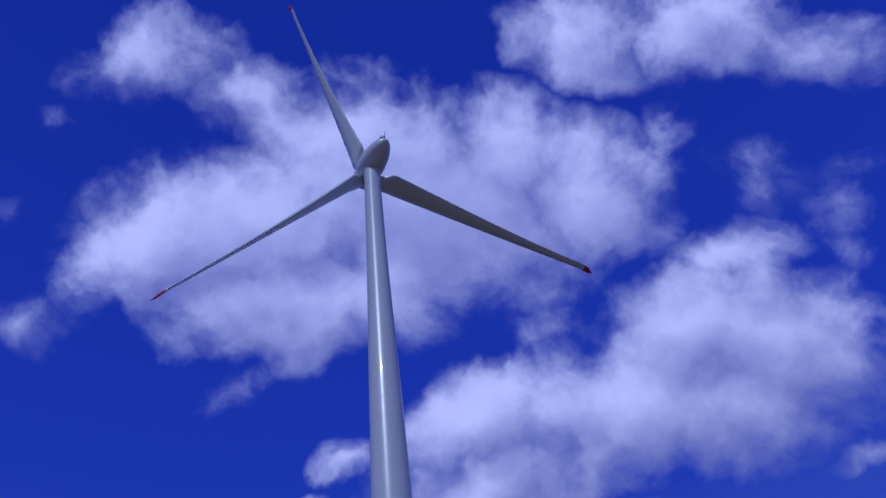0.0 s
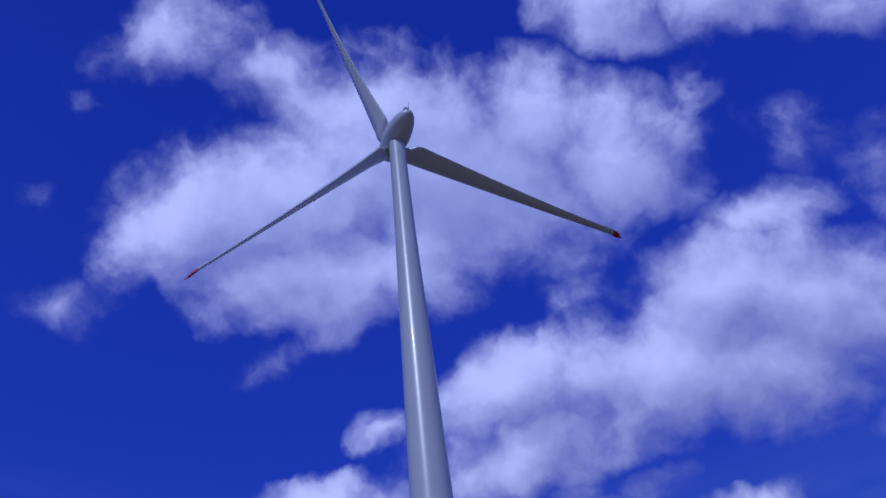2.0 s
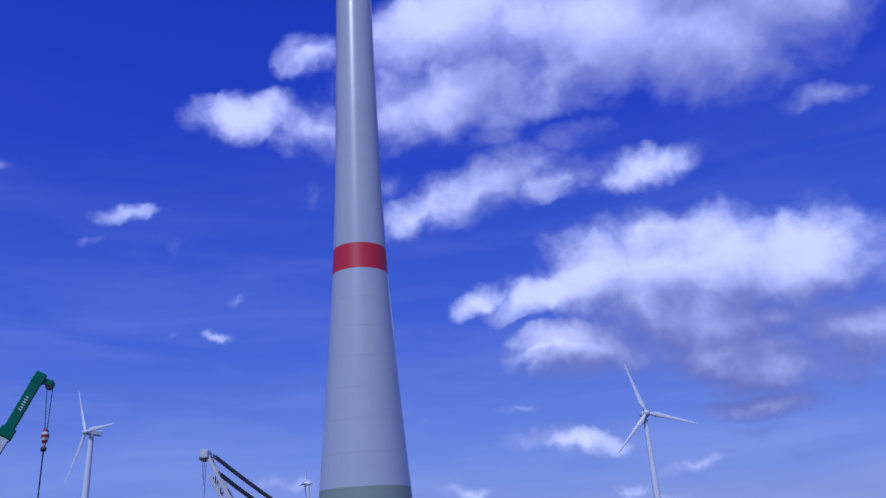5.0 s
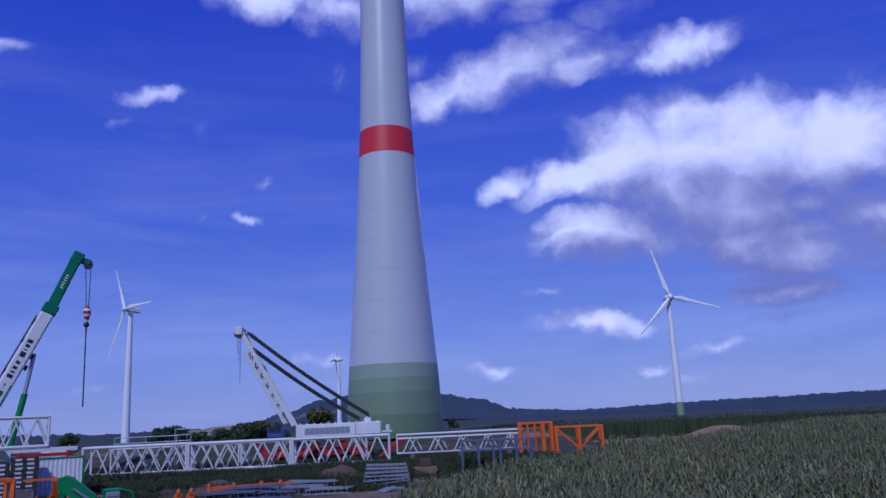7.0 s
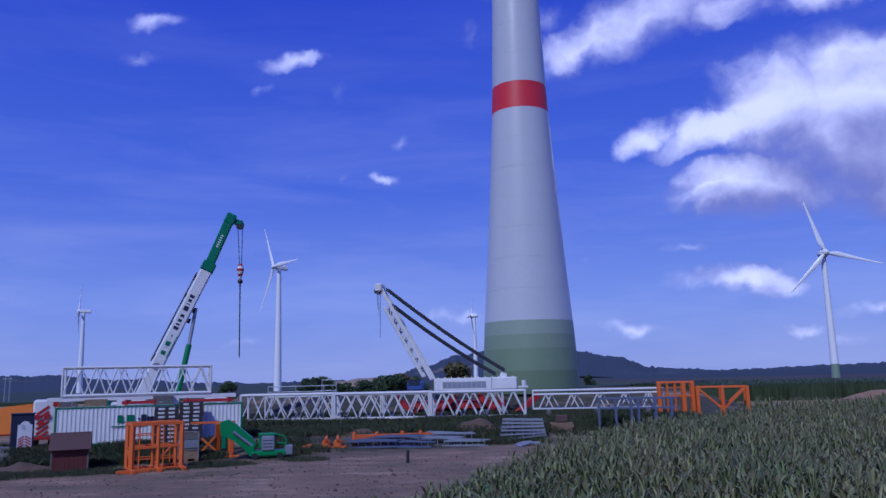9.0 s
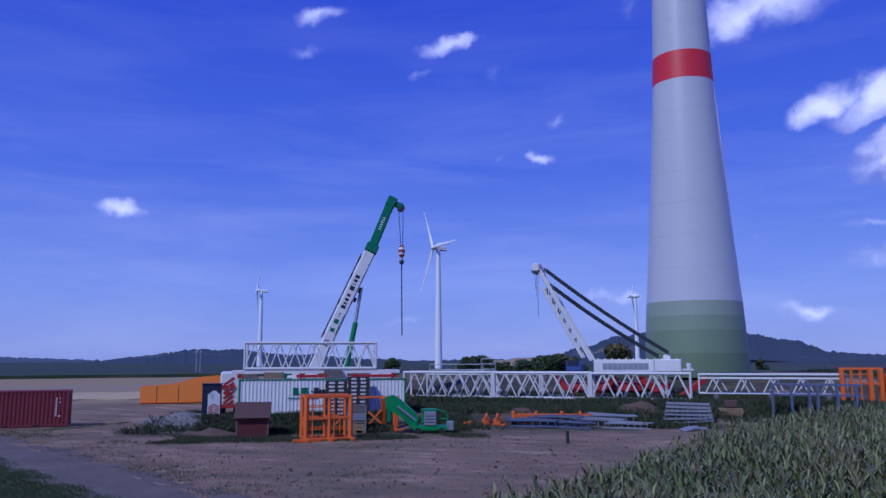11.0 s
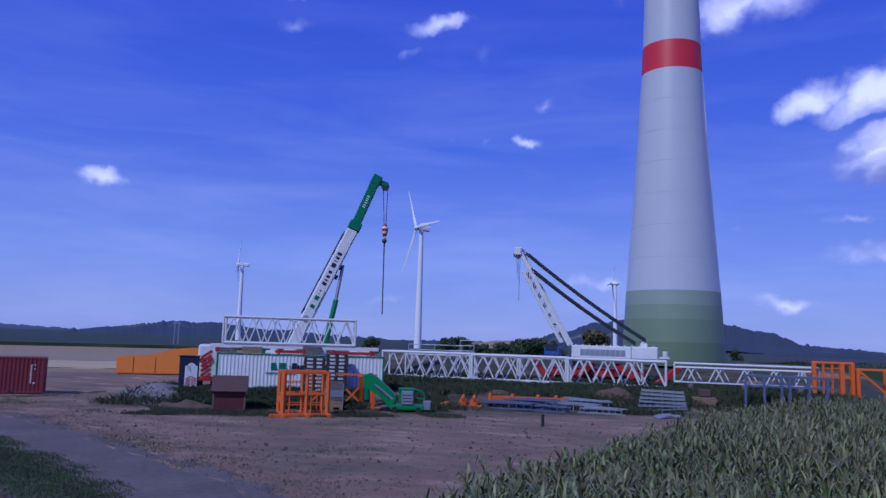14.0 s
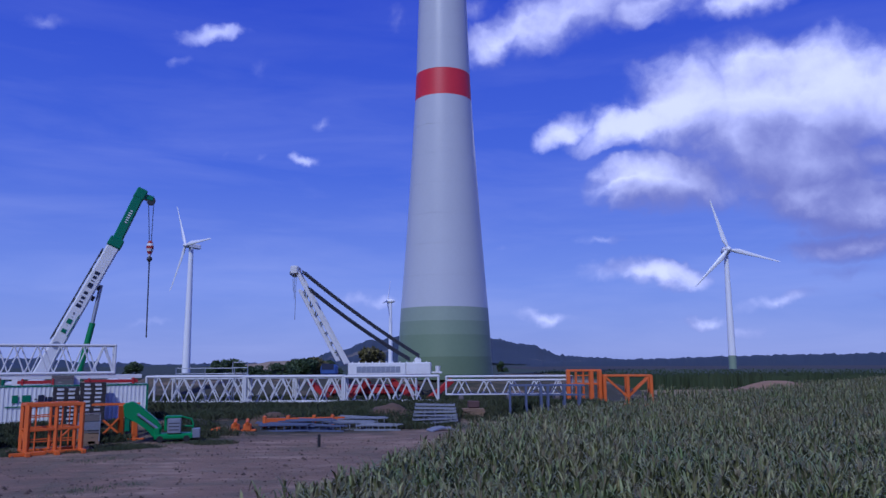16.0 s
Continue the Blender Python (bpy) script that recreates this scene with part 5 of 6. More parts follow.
def orange_stand(m, n, high, label, deep=1.5):
    z = high
    rows = []
    for x, w in ((0.1, 0.24), (0.5, 0.07), (n * 0.52, 0.17), (n * 0.62, 0.07), (n - 0.42, 0.07), (n - 0.1, 0.22)):
        for y in (0.0, deep):
            rows.append(("post", (x, y, 0.1), (x, y, z), w if y == 0 else w * 0.8))
    for y in (0.0, deep):
        rows += [("top_bar", (0, y, z), (n, y, z), 0.2), ("middle_bar", (0.2, y, z * 0.5), (n, y, z * 0.52), 0.15), ("bottom_bar", (0, y, 0.12), (n, y, 0.12), 0.16)]
        rows += [("thin_bar", (0.2, y, z * 0.76), (n * 0.5, y, z * 0.77), 0.06), ("thin_bar", (0.2, y, z * 0.27), (n, y, z * 0.26), 0.06)]
    for x in (0.1, n * 0.52, n - 0.1):
        rows += [("cross_bar", (x, 0, z), (x, deep, z), 0.15), ("cross_bar", (x, 0, z * 0.5), (x, deep, z * 0.5), 0.1), ("skid", (x, -0.9, 0.11), (x, deep + 0.2, 0.11), 0.22)]
    rows += [("brace", (n * 0.55, deep, 0.3), (n - 0.2, deep, z * 0.5), 0.09), ("brace", (0.1, 0.1, 0.3), (0.1, deep, z * 0.5), 0.09)]
    rows += [("skid", (-0.7, -0.25, 0.10), (1.0, -0.25, 0.10), 0.18)]
    return bar_frame("transport_frame", label, "steel frame", m, rows, M["orange"], "orange frames")


p = spot(-28.4, -5.85)
orange_stand(pose(p.x, p.y, p.z, 0, 0, 38), 2.9, 2.62, "orange steel transport frame standing on the earth")
p = spot(-23.9, -5.20)
bar_frame("transport_frame", "orange braced steel stand on the earth", "steel frame", pose(p.x, p.y, p.z, 0, 0, 22), [
    ("top_bar", (-0.6, 0.3, 2.3), (2.25, 0.3, 2.3), 0.15), ("post", (2.0, 0, 0.1), (1.95, 0.2, 2.3), 0.32), ("post", (1.15, 1.2, 0.1), (1.15, 0.3, 2.3), 0.36),
    ("brace", (0.1, 0.6, 0.4), (1.0, 0.5, 1.4), 0.12), ("brace", (0.1, 0.6, 1.3), (1.0, 0.5, 0.5), 0.12), ("bottom_bar", (0, 0.6, 0.12), (1.1, 0.6, 0.12), 0.16),
    ("skid", (2.0, -0.7, 0.11), (2.0, 1.4, 0.11), 0.22), ("foot", (1.3, -0.4, 0.10), (2.6, -0.4, 0.10), 0.2)], M["orange"], "orange frames")


def crate_pallet():
    p = spot(-24.75, -5.35)
    m = pose(p.x, p.y, p.z, 0, 0, 24)
    pallet(m, M["wood"], 1.5, "loaded pallet", "wooden pallet under a tall lattice crate")
    t = thing("box_pallet", p.x, p.y, p.z + 0.19, "grey mesh box on a pallet with pale boards", "crate")
    for k, (z, h, mat) in enumerate(((0.19, 0.42, M["wood"]), (0.66, 0.12, M["grey_wood"]), (0.84, 0.5, M["galvanised"]), (1.38, 0.36, M["grey_wood"]))):
        block("board", m @ Matrix.Translation((0, 0.03, z + h / 2 + 0.03)), 1.4, 0.05, h, mat, t)
        block("board", m @ Matrix.Translation((0, 0.95, z + h / 2)), 1.4, 0.05, h, mat, t)
    for x in (-0.72, 0.72):
        for y in (0.03, 0.95):
            block("corner_post", m @ Matrix.Translation((x, y, 0.19 + 0.8)), 0.07, 0.07, 1.6, M["galvanised"], t)
    block("lid", m @ Matrix.Translation((0, 0.49, 1.83)), 1.5, 1.0, 0.05, M["grey_wood"], t)


crate_pallet()


def shed():
    p = spot(-32.05, -5.50)
    m = pose(p.x, p.y, p.z - 0.03, 0, 0, 30)
    t = thing("garden_shed", p.x, p.y, p.z, "small dark red wooden shed with sloping roof", "shed")
    for k in range(8):
        block("wall_board", m @ Matrix.Translation((-0.84 + 0.24 * k, 0, 0.66)), 0.235, 0.05, 1.32, M["shed_red"], t)
    for x in (-0.95, 0.95):
        block("side_wall", m @ Matrix.Translation((x, 0.85, 0.7)), 0.05, 1.7, 1.4, M["shed_red"], t)
        block("corner_trim", m @ Matrix.Translation((x, -0.035, 0.62)), 0.09, 0.03, 0.9, M["grey_wood"], t)
    block("back_wall", m @ Matrix.Translation((0, 1.7, 0.66)), 1.9, 0.05, 1.32, M["shed_red"], t)
    for y, a in ((0.30, 38), (1.40, -38)):
        bm = bmesh.new()
        slab(bm, 0, y, 1.75, 2.2, 1.5, 0.06, m @ Matrix.Translation((0, y, 1.72)) @ pose(0, 0, 0, a) @ Matrix.Translation((0, -y, -1.75)), 0.01)
        part("roof_slope", bm, M["shed_roof"], t)


shed()


def green_digger():
    """The green arm and bucket of a machine lying beside the frames."""
    p = spot(-19.5, -5.4)
    m = pose(p.x, p.y, p.z, 0, 0, 18)
    t = thing("machine_attachment", p.x, p.y, p.z, "bright green steel lifting arm on a low base with guard rails", "machine part")
    bm = bmesh.new()
    slab(bm, 0.25, 0.5, 0.34, 2.3, 1.3, 0.36, m, 0.09)
    slab(bm, -0.72, 0.5, 0.62, 0.36, 1.2, 0.6, m, 0.07)
    part("base", bm, M["bright_green"], t)
    profile = ((-2.75, 2.35), (-2.25, 2.5), (-1.85, 2.28), (-0.75, 1.35), (-0.45, 0.85), (-0.55, 0.35), (-0.95, 0.3), (-1.25, 0.75), (-1.75, 1.15), (-2.65, 1.55))
    bm = bmesh.new()
    near = [bm.verts.new(m @ Vector((x, 0.1, z))) for x, z in profile]
    back = [bm.verts.new(m @ Vector((x, 0.85, z))) for x, z in profile]
    bm.faces.new(near)
    bm.faces.new(back[::-1])
    for k in range(len(profile)):
        j = (k + 1) % len(profile)
        bm.faces.new((near[j], near[k], back[k], back[j]))
    bmesh.ops.bevel(bm, geom=list(bm.edges), offset=0.05, segments=1, affect="EDGES")
    part("arm", bm, M["bright_green"], t)
    bm = bmesh.new()
    slab(bm, -2.45, 0.45, 1.35, 0.3, 0.6, 1.3, m, 0.05)
    part("leg", bm, M["green"], t)
    bm = bmesh.new()
    rod(bm, m @ Vector((-0.6, 0.0, 0.75)), m @ Vector((-1.9, 0.0, 1.75)), 0.09)
    part("cylinder", bm, M["galvanised"], t, "", True)
    bm = bmesh.new()
    slab(bm, 0.25, 0.15, 0.98, 0.8, 0.7, 0.9, m, 0.05)
    cabinet = part("control_box", bm, M["galvanised"], t)
    for z in (0.75, 0.95, 1.15):
        block("vent", m @ Matrix.Translation((0.25, -0.205, z)), 0.6, 0.02, 0.05, M["dark"], cabinet)
    bm = bmesh.new()
    slab(bm, 0.2, 0.4, 1.5, 1.0, 0.8, 0.16, m, 0.05)
    slab(bm, -0.25, 0.6, 1.1, 0.18, 0.6, 0.9, m, 0.04)
    part("cover", bm, M["bright_green"], t)
    bm = bmesh.new()
    slab(bm, 1.55, 0.2, 0.5, 0.5, 0.6, 0.6, m, 0.05)
    part("step", bm, M["galvanised"], t)
    for k, (p1, p2) in enumerate((((0.7, 0.2, 1.52), (1.25, 0.2, 1.36)), ((1.25, 0.2, 1.36), (1.38, 0.2, 1.05)), ((1.38, 0.2, 1.05), (1.3, 0.2, 0.5)), ((0.72, 0.2, 0.95), (1.36, 0.2, 0.92)))):
        strut("guard_rail", m @ Vector(p1), m @ Vector(p2), 0.055, M["bright_green"], t)
    for x in (-0.55, 1.0):
        bm = bmesh.new()
        rod(bm, m @ Vector((x, -0.16, 0.2)), m @ Vector((x, 0.2, 0.2)), 0.2, None, 14)
        part("roller", bm, M["rubber"], t)


green_digger()


def bollard():
    p = spot(-9.2, -6.02)
    t = thing("marker_post", p.x, p.y, p.z, "short black post standing in the bare earth", "post")
    bm = bmesh.new()
    turned(bm, [(0.09, -0.05), (0.085, 0.62), (0.10, 0.63), (0.10, 0.68), (0.03, 0.72)], 14, Matrix.Translation(p))
    part("shaft", bm, M["rubber"], t, "", True)


bollard()


def low_frames():
    """Steel frames, poles and orange parts lying along the foot of the pad."""
    rng = random.Random(9)
    p = spot(-14.65, -4.9)
    m = pose(p.x, p.y, p.z, 0, 0, 10)
    t = thing("clamp", p.x, p.y, p.z, "orange steel clamp pair lying on the earth", "machine part")
    for x in (-0.45, 0.35):
        bm = bmesh.new()
        slab(bm, x, 0.2, 0.28, 0.55, 0.6, 0.55, m, 0.1)
        rod(bm, m @ Vector((x, -0.2, 0.55)), m @ Vector((x, 0.5, 0.75)), 0.12)
        part("jaw", bm, M["orange"], t)
    bm = bmesh.new()
    slab(bm, 0, 0.2, 0.08, 1.9, 0.5, 0.14, m, 0.02)
    part("base_plate", bm, M["orange"], t)
    p = spot(-16.5, -4.85)
    t = thing("wedge", p.x, p.y, p.z, "small orange steel wedge lying on the earth", "machine part")
    bm = bmesh.new()
    slab(bm, 0, 0, 0.18, 0.85, 0.35, 0.26, pose(p.x, p.y, p.z, 0, -14, 12), 0.06)
    part("block", bm, M["orange"], t)
    p, q = spot(-13.2, -4.62), spot(-7.4, -4.55)
    t = thing("girder", p.x, p.y, min(p.z, q.z), "long orange steel girder lying in the weeds", "steel beam")
    up = Vector((0, 0, 0.48))
    bm = bmesh.new()
    beam(bm, p + up, q + up, 0.25, 0.3, 0.02)
    part("web", bm, M["orange"], t)
    for u in (0.02, 0.3, 0.62, 0.85):
        c = p.lerp(q, u)
        bm = bmesh.new()
        slab(bm, c.x, c.y, c.z + 0.4, 0.25, 0.3, 0.8, None, 0.05)
        part("bracket", bm, M["orange"], t)
    for a, e, n, h, yaw, mat in ((-11.7, -4.95, 3.2, 0.42, 4, "blue"), (-9.2, -4.95, 3.0, 0.36, -6, "blue"), (-7.0, -4.9, 2.8, 0.5, 8, "galvanised"), (-4.9, -4.95, 2.6, 0.34, -3, "galvanised"), (-10.2, -4.8, 3.6, 0.62, 2, "blue"), (-6.0, -4.75, 3.0, 0.62, 3, "galvanised")):
        p = spot(a, e)
        m = pose(p.x, p.y, p.z, 0, 0, yaw)
        rows = []
        for z in (0.06, h):
            for y in (0, 0.9):
                rows.append(("rail", (-n / 2, y, z), (n / 2, y, z), 0.09))
        for k in range(7):
            x = -n / 2 + n * k / 6
            rows += [("rung", (x, 0, 0.06), (x, 0, h), 0.06), ("rung", (x, 0, h), (x + rng.uniform(-0.1, 0.1), 0.9, h), 0.06)]
        rows += [("loose_pole", (-n / 2 - 0.5 * rng.random(), -0.35 + 0.2 * k, h + 0.05 * k), (n / 2 + 0.5 * rng.random(), 0.5 * rng.random(), h + 0.12 * rng.random()), 0.08) for k in range(5)]
        rows += [("loose_pole", (-n / 2 - 0.4, -0.3, 0.05), (n / 2 + 0.3, -0.2, 0.05), 0.09)]
        bar_frame("scaffold_frame", "flat grey steel scaffold frame lying on the earth", "steel frame", m, rows, M[mat], "steel frames on the earth")
    # the leaning stack of ladders
    p = spot(-0.75, -4.80)
    for k in range(7):
        m = pose(p.x, p.y + 0.1 * k, p.z + 0.05 + 0.25 * k, rng.uniform(-2, 2), rng.uniform(-5.5, -2.5) + 0.9 * k, rng.uniform(-5, 5))
        n = 3.5 - 0.1 * k
        rows = [("rail", (-n / 2, y, 0.06), (n / 2, y, 0.06), 0.1) for y in (0, 1.0)]
        rows += [("rung", (-n / 2 + n * i / 8, 0, 0.06), (-n / 2 + n * i / 8, 1.0, 0.06), 0.06) for i in range(9)]
        rows += [("upright", (-n / 2 + n * i / 4, 0, 0.0), (-n / 2 + n * i / 4, 0, 0.23), 0.07) for i in range(5)]
        bar_frame("ladder_section", "galvanised ladder section in a leaning stack", "ladder", m, rows, M["galvanised"], "stack of ladders")
    p = spot(0.15, -5.0)
    t = thing("sheet_bundle", p.x, p.y, p.z, "crumpled pale metal sheet below the ladders", "metal sheet")
    bm = bmesh.new()
    for k in range(4):
        slab(bm, -0.5 * k + 0.4, 0.1 * k, 0.12 + 0.05 * k, 0.9, 0.6, 0.12, pose(p.x, p.y, p.z, 4 * k, 6 - 5 * k, 15 * k), 0.03)
    part("sheet", bm, M["galvanised"], t)
    p = spot(2.0, -4.05)
    t = thing("timber_stack", p.x, p.y, p.z, "pile of brown boards and a crate by the maize", "timber")
    for k in range(5):
        block("board", pose(p.x + rng.uniform(-0.2, 0.2), p.y, p.z + 0.08 + 0.13 * k, 0, 0, rng.uniform(-9, 9)), 1.7, 0.7, 0.11, M["wood"], t)
    block("crate", pose(p.x + 0.1, p.y, p.z + 0.95, 0, 0, 6), 0.9, 0.6, 0.55, M["shed_roof"], t)


low_frames()


# ---- frames by the maize ----
def maize_side_frames():
    p = at(7.5, 62.5)
    m = pose(p.x, p.y, p.z, 0, 0, -4)
    top = 2.88 - p.z
    rows = []
    for y in (0, 1.1):
        rows += [("rail", (-3.0, y, top), (3.0, y, top), 0.14), ("rail", (-3.0, y, top - 0.75), (3.0, y, top - 0.75), 0.10)]
        rows += [("post", (x, y, 0), (x, y, top), 0.17) for x in (-2.95, -1.65, -0.45, 0.1, 1.4, 2.6)]
    rows += [("cross_bar", (x, 0, top), (x, 1.1, top), 0.1) for x in (-2.9, -0.9, 1.0, 2.9)]
    rows += [("brace", (-1.6, 0, top - 0.75), (-0.5, 0, top), 0.08), ("brace", (0.2, 0, top), (1.3, 0, top - 0.75), 0.08)]
    bar_frame("steel_rack", "blue steel rack standing behind the maize", "steel frame", m, rows, M["blue"])
    p = at(10.2, 70.5)
    m = pose(p.x - 1.55, p.y, p.z, 0, 0, -8)
    top = 3.95 - p.z
    rows = []
    for y in (0, 1.8):
        rows += [("top_bar", (0, y, top), (3.1, y, top), 0.17), ("middle_bar", (0, y, top * 0.62), (3.1, y, top * 0.62), 0.1), ("bottom_bar", (0, y, 0.1), (3.1, y, 0.1), 0.16)]
        rows += [("post", (x, y, 0), (x, y, top), w) for x, w in ((0.15, 0.34), (0.85, 0.14), (1.5, 0.12), (2.2, 0.34), (2.95, 0.3))]
        rows += [("rung", (0.8, y, top - 0.45), (2.3, y, top - 0.45), 0.06)]
    rows += [("cross_bar", (x, 0, top), (x, 1.8, top), 0.14) for x in (0.1, 1.5, 3.0)]
    bar_frame("transport_frame", "tall orange steel frame standing behind the maize", "steel frame", m, rows, M["orange"], "orange frames")
    m = m @ Matrix.Translation((3.2, -0.6, 0))
    top -= 0.45
    rows = []
    for y in (0, 1.5):
        rows += [("top_bar", (0, y, top), (4.2, y, top), 0.17), ("bottom_bar", (0, y, 0.15), (4.2, y, 0.15), 0.17)]
        rows += [("post", (x, y, 0), (x, y, top), 0.28) for x in (0.1, 2.1, 4.1)]
        rows += [("brace", (0.2, y, top - 0.1), (2.0, y, 0.9), 0.15), ("brace", (2.2, y, 0.9), (4.0, y, top - 0.1), 0.15)]
    rows += [("cross_bar", (x, 0, top), (x, 1.5, top), 0.14) for x in (0.1, 2.1, 4.1)]
    bar_frame("transport_frame", "low orange braced steel frame behind the maize", "steel frame", m, rows, M["orange"], "orange frames")


maize_side_frames()


# ---- the cranes ----
def wheel_set(t, m, x, y, r=0.62):
    bm = bmesh.new()
    turned(bm, [(r * 0.5, -0.2), (r * 0.95, -0.21), (r, -0.12), (r, 0.12), (r * 0.95, 0.21), (r * 0.5, 0.2)], 20, m @ Matrix.Translation((x, y, r)) @ pose(0, 0, 0, 90))
    tyre = part("wheel", bm, M["rubber"], t, "", True)
    bm = bmesh.new()
    turned(bm, [(r * 0.42, -0.23), (r * 0.5, -0.19), (r * 0.5, 0.19), (r * 0.42, 0.23)], 16, m @ Matrix.Translation((x, y, r)) @ pose(0, 0, 0, 90))
    part("rim", bm, M["white"], tyre)


def hydraulic_crane():
    pivot = pt(-27.88, 78, -0.9)
    base = at(-27.0, 78)
    m = pose(base.x, base.y, base.z, 0, 0, 24)
    t = thing("mobile_crane", base.x, base.y, base.z, "white and green telescopic mobile crane behind the container", "crane")
    bm = bmesh.new()
    slab(bm, 0, 0, 1.25, 13.5, 2.7, 0.8, m, 0.1)
    part("chassis", bm, M["white"], t)
    for x in (-5.2, -3.6, -1.2, 2.6, 4.2, 5.6):
        for y in (-1.2, 1.2):
            wheel_set(t, m, x, y)
    bm = bmesh.new()
    slab(bm, 5.6, 0, 2.2, 2.2, 2.7, 1.2, m, 0.2)
    part("driver_cab", bm, M["white"], t)
    bm = bmesh.new()
    slab(bm, -1.2, 0, 2.1, 5.2, 2.6, 1.0, m, 0.15)
    part("slewing_platform", bm, M["white"], t)
    bm = bmesh.new()
    slab(bm, -4.4, 0, 2.4, 1.6, 2.8, 1.5, m, 0.1)
    part("counterweight", bm, M["green"], t)
    bm = bmesh.new()
    slab(bm, 1.6, -1.0, 2.5, 1.6, 0.9, 1.5, m, 0.15)
    part("operator_cab", bm, M["green"], t)
    collar, tip = pt(-23.78, 78, 8.0), pt(-22.30, 78, 11.55)
    way = (collar - pivot).normalized()
    side = way.cross(Vector(heading(-26))).normalized()
    bm = bmesh.new()
    beam(bm, pivot - way * 0.6, collar, 1.25, 1.15, 0.12)
    boom = part("boom_base", bm, M["white"], t, "white lettered base section of the boom")
    bm = bmesh.new()
    beam(bm, collar - way * 0.05, collar + way * 0.9, 1.42, 1.3, 0.1)
    part("boom_collar", bm, M["green"], t)
    bm = bmesh.new()
    beam(bm, collar + way * 0.8, tip, 0.95, 0.9, 0.1)
    part("boom_extension", bm, M["green"], t, "dark green inner section of the boom")
    away = Vector(heading(-25))
    frame_m = Matrix((way, away, side)).transposed().to_4x4()
    for s, n, h, mat in ((0.345, 0.5, 0.48, "green"), (0.385, 0.08, 0.1, "green"), (0.415, 0.62, 0.48, "green"), (0.45, 0.09, 0.1, "green"), (0.475, 0.26, 0.1, "navy"),
                         (0.535, 0.42, 0.52, "navy"), (0.565, 0.22, 0.38, "navy"), (0.595, 0.36, 0.38, "navy"), (0.632, 0.36, 0.38, "navy"),
                         (0.69, 0.62, 0.5, "navy"), (0.725, 0.1, 0.42, "navy"), (0.752, 0.36, 0.38, "navy"), (0.785, 0.4, 0.5, "navy")):
        c = pivot.lerp(collar, s) - away * 0.66 + side * 0.05
        block("lettering_bar", Matrix.Translation(c) @ frame_m, n * 0.72, 0.012, h * 0.85, M[mat], boom)
    c = pivot.lerp(collar, 0.40) - away * 0.66 - side * 0.42
    block("lettering_bar", Matrix.Translation(c) @ frame_m, 2.2, 0.012, 0.06, M["green"], boom)
    for k in range(6):
        c = collar.lerp(tip, 0.48 + 0.045 * k) - away * 0.50
        block("lettering_bar", Matrix.Translation(c) @ frame_m, 0.12, 0.012, 0.26, M["white"], t)
    up = -side if side.z < 0 else side
    for s, n in ((0.30, 0.5), (0.56, 0.4), (0.78, 0.5), (0.92, 0.6)):
        c = pivot.lerp(collar, s)
        bm = bmesh.new()
        slab(bm, 0, 0, 0.68, n, 0.5, 0.2, Matrix.Translation(c) @ frame_m, 0.03)
        part("boom_bracket", bm, M["dark"], t)
    bm = bmesh.new()
    rod(bm, pivot + side * 0.72 + way * 3.5, collar + side * 0.72 - way * 0.5, 0.07)
    part("hydraulic_pipe", bm, M["dark"], t)
    bm = bmesh.new()
    rod(bm, pivot.lerp(collar, 0.24) - away * 0.66, pivot.lerp(collar, 0.24) + away * 0.66, 0.36, None, 18)
    part("boom_pin", bm, M["galvanised"], t)
    for s in (0.62, 0.70):
        bm = bmesh.new()
        slab(bm, 0, 0, -0.72, 0.45, 0.5, 0.25, Matrix.Translation(pivot.lerp(collar, s)) @ frame_m, 0.04)
        part("boom_bracket", bm, M["dark"], t)
    foot, mid, top = pt(-25.43, 77.6, -0.6), pt(-24.80, 77.8, 2.75), pt(-24.40, 78, 5.35)
    bm = bmesh.new()
    rod(bm, foot, mid, 0.27, None, 16)
    part("luffing_cylinder", bm, M["bright_green"], t, "green hydraulic luffing cylinder", True)
    bm = bmesh.new()
    rod(bm, mid, top, 0.17, None, 14)
    part("piston_rod", bm, M["galvanised"], t, "", True)
    bm = bmesh.new()
    beam(bm, tip - way * 0.2, tip + way * 0.9, 1.0, 1.0, 0.1)
    slab(bm, 0, 0, 0, 1.5, 0.6, 0.55, Matrix.Translation(tip + way * 0.35 - side * 0.55 * (1 if side.x < 0 else -1)) @ pose(0, 0, 0, 0, 15, 24), 0.08)
    part("boom_head", bm, M["green"], t)
    wheel = pt(-21.46, 78, 11.35)
    bm = bmesh.new()
    rod(bm, wheel - away * 0.2, wheel + away * 0.2, 0.4, None, 18)
    part("sheave", bm, M["dark"], t)
    for a in (-21.63, -21.28):
        strut("hoist_rope", pt(a, 78, 11.35), pt(-21.38 + (a + 21.46) * 0.4, 78, 8.5), 0.035, M["rope"], t)
    centre = pt(-21.38, 78, 8.05)
    for k in range(6):
        bm = bmesh.new()
        r = 0.8 * (0.2, 0.34, 0.42, 0.42, 0.34, 0.22)[k]
        r2 = 0.8 * (0.34, 0.42, 0.42, 0.34, 0.22, 0.12)[k]
        z = centre.z + 0.72 - k * 0.26
        rod(bm, (centre.x, centre.y, z), (centre.x, centre.y, z - 0.24), r, r2, 16)
        part("hook_block", bm, M["red"] if k % 2 == 0 else M["white"], t)
    bm = bmesh.new()
    bmesh.ops.create_uvsphere(bm, u_segments=14, v_segments=10, radius=0.26, matrix=Matrix.Translation((centre.x, centre.y, centre.z - 1.05)))
    rod(bm, (centre.x, centre.y, centre.z - 1.2), (centre.x, centre.y, centre.z - 1.6), 0.08)
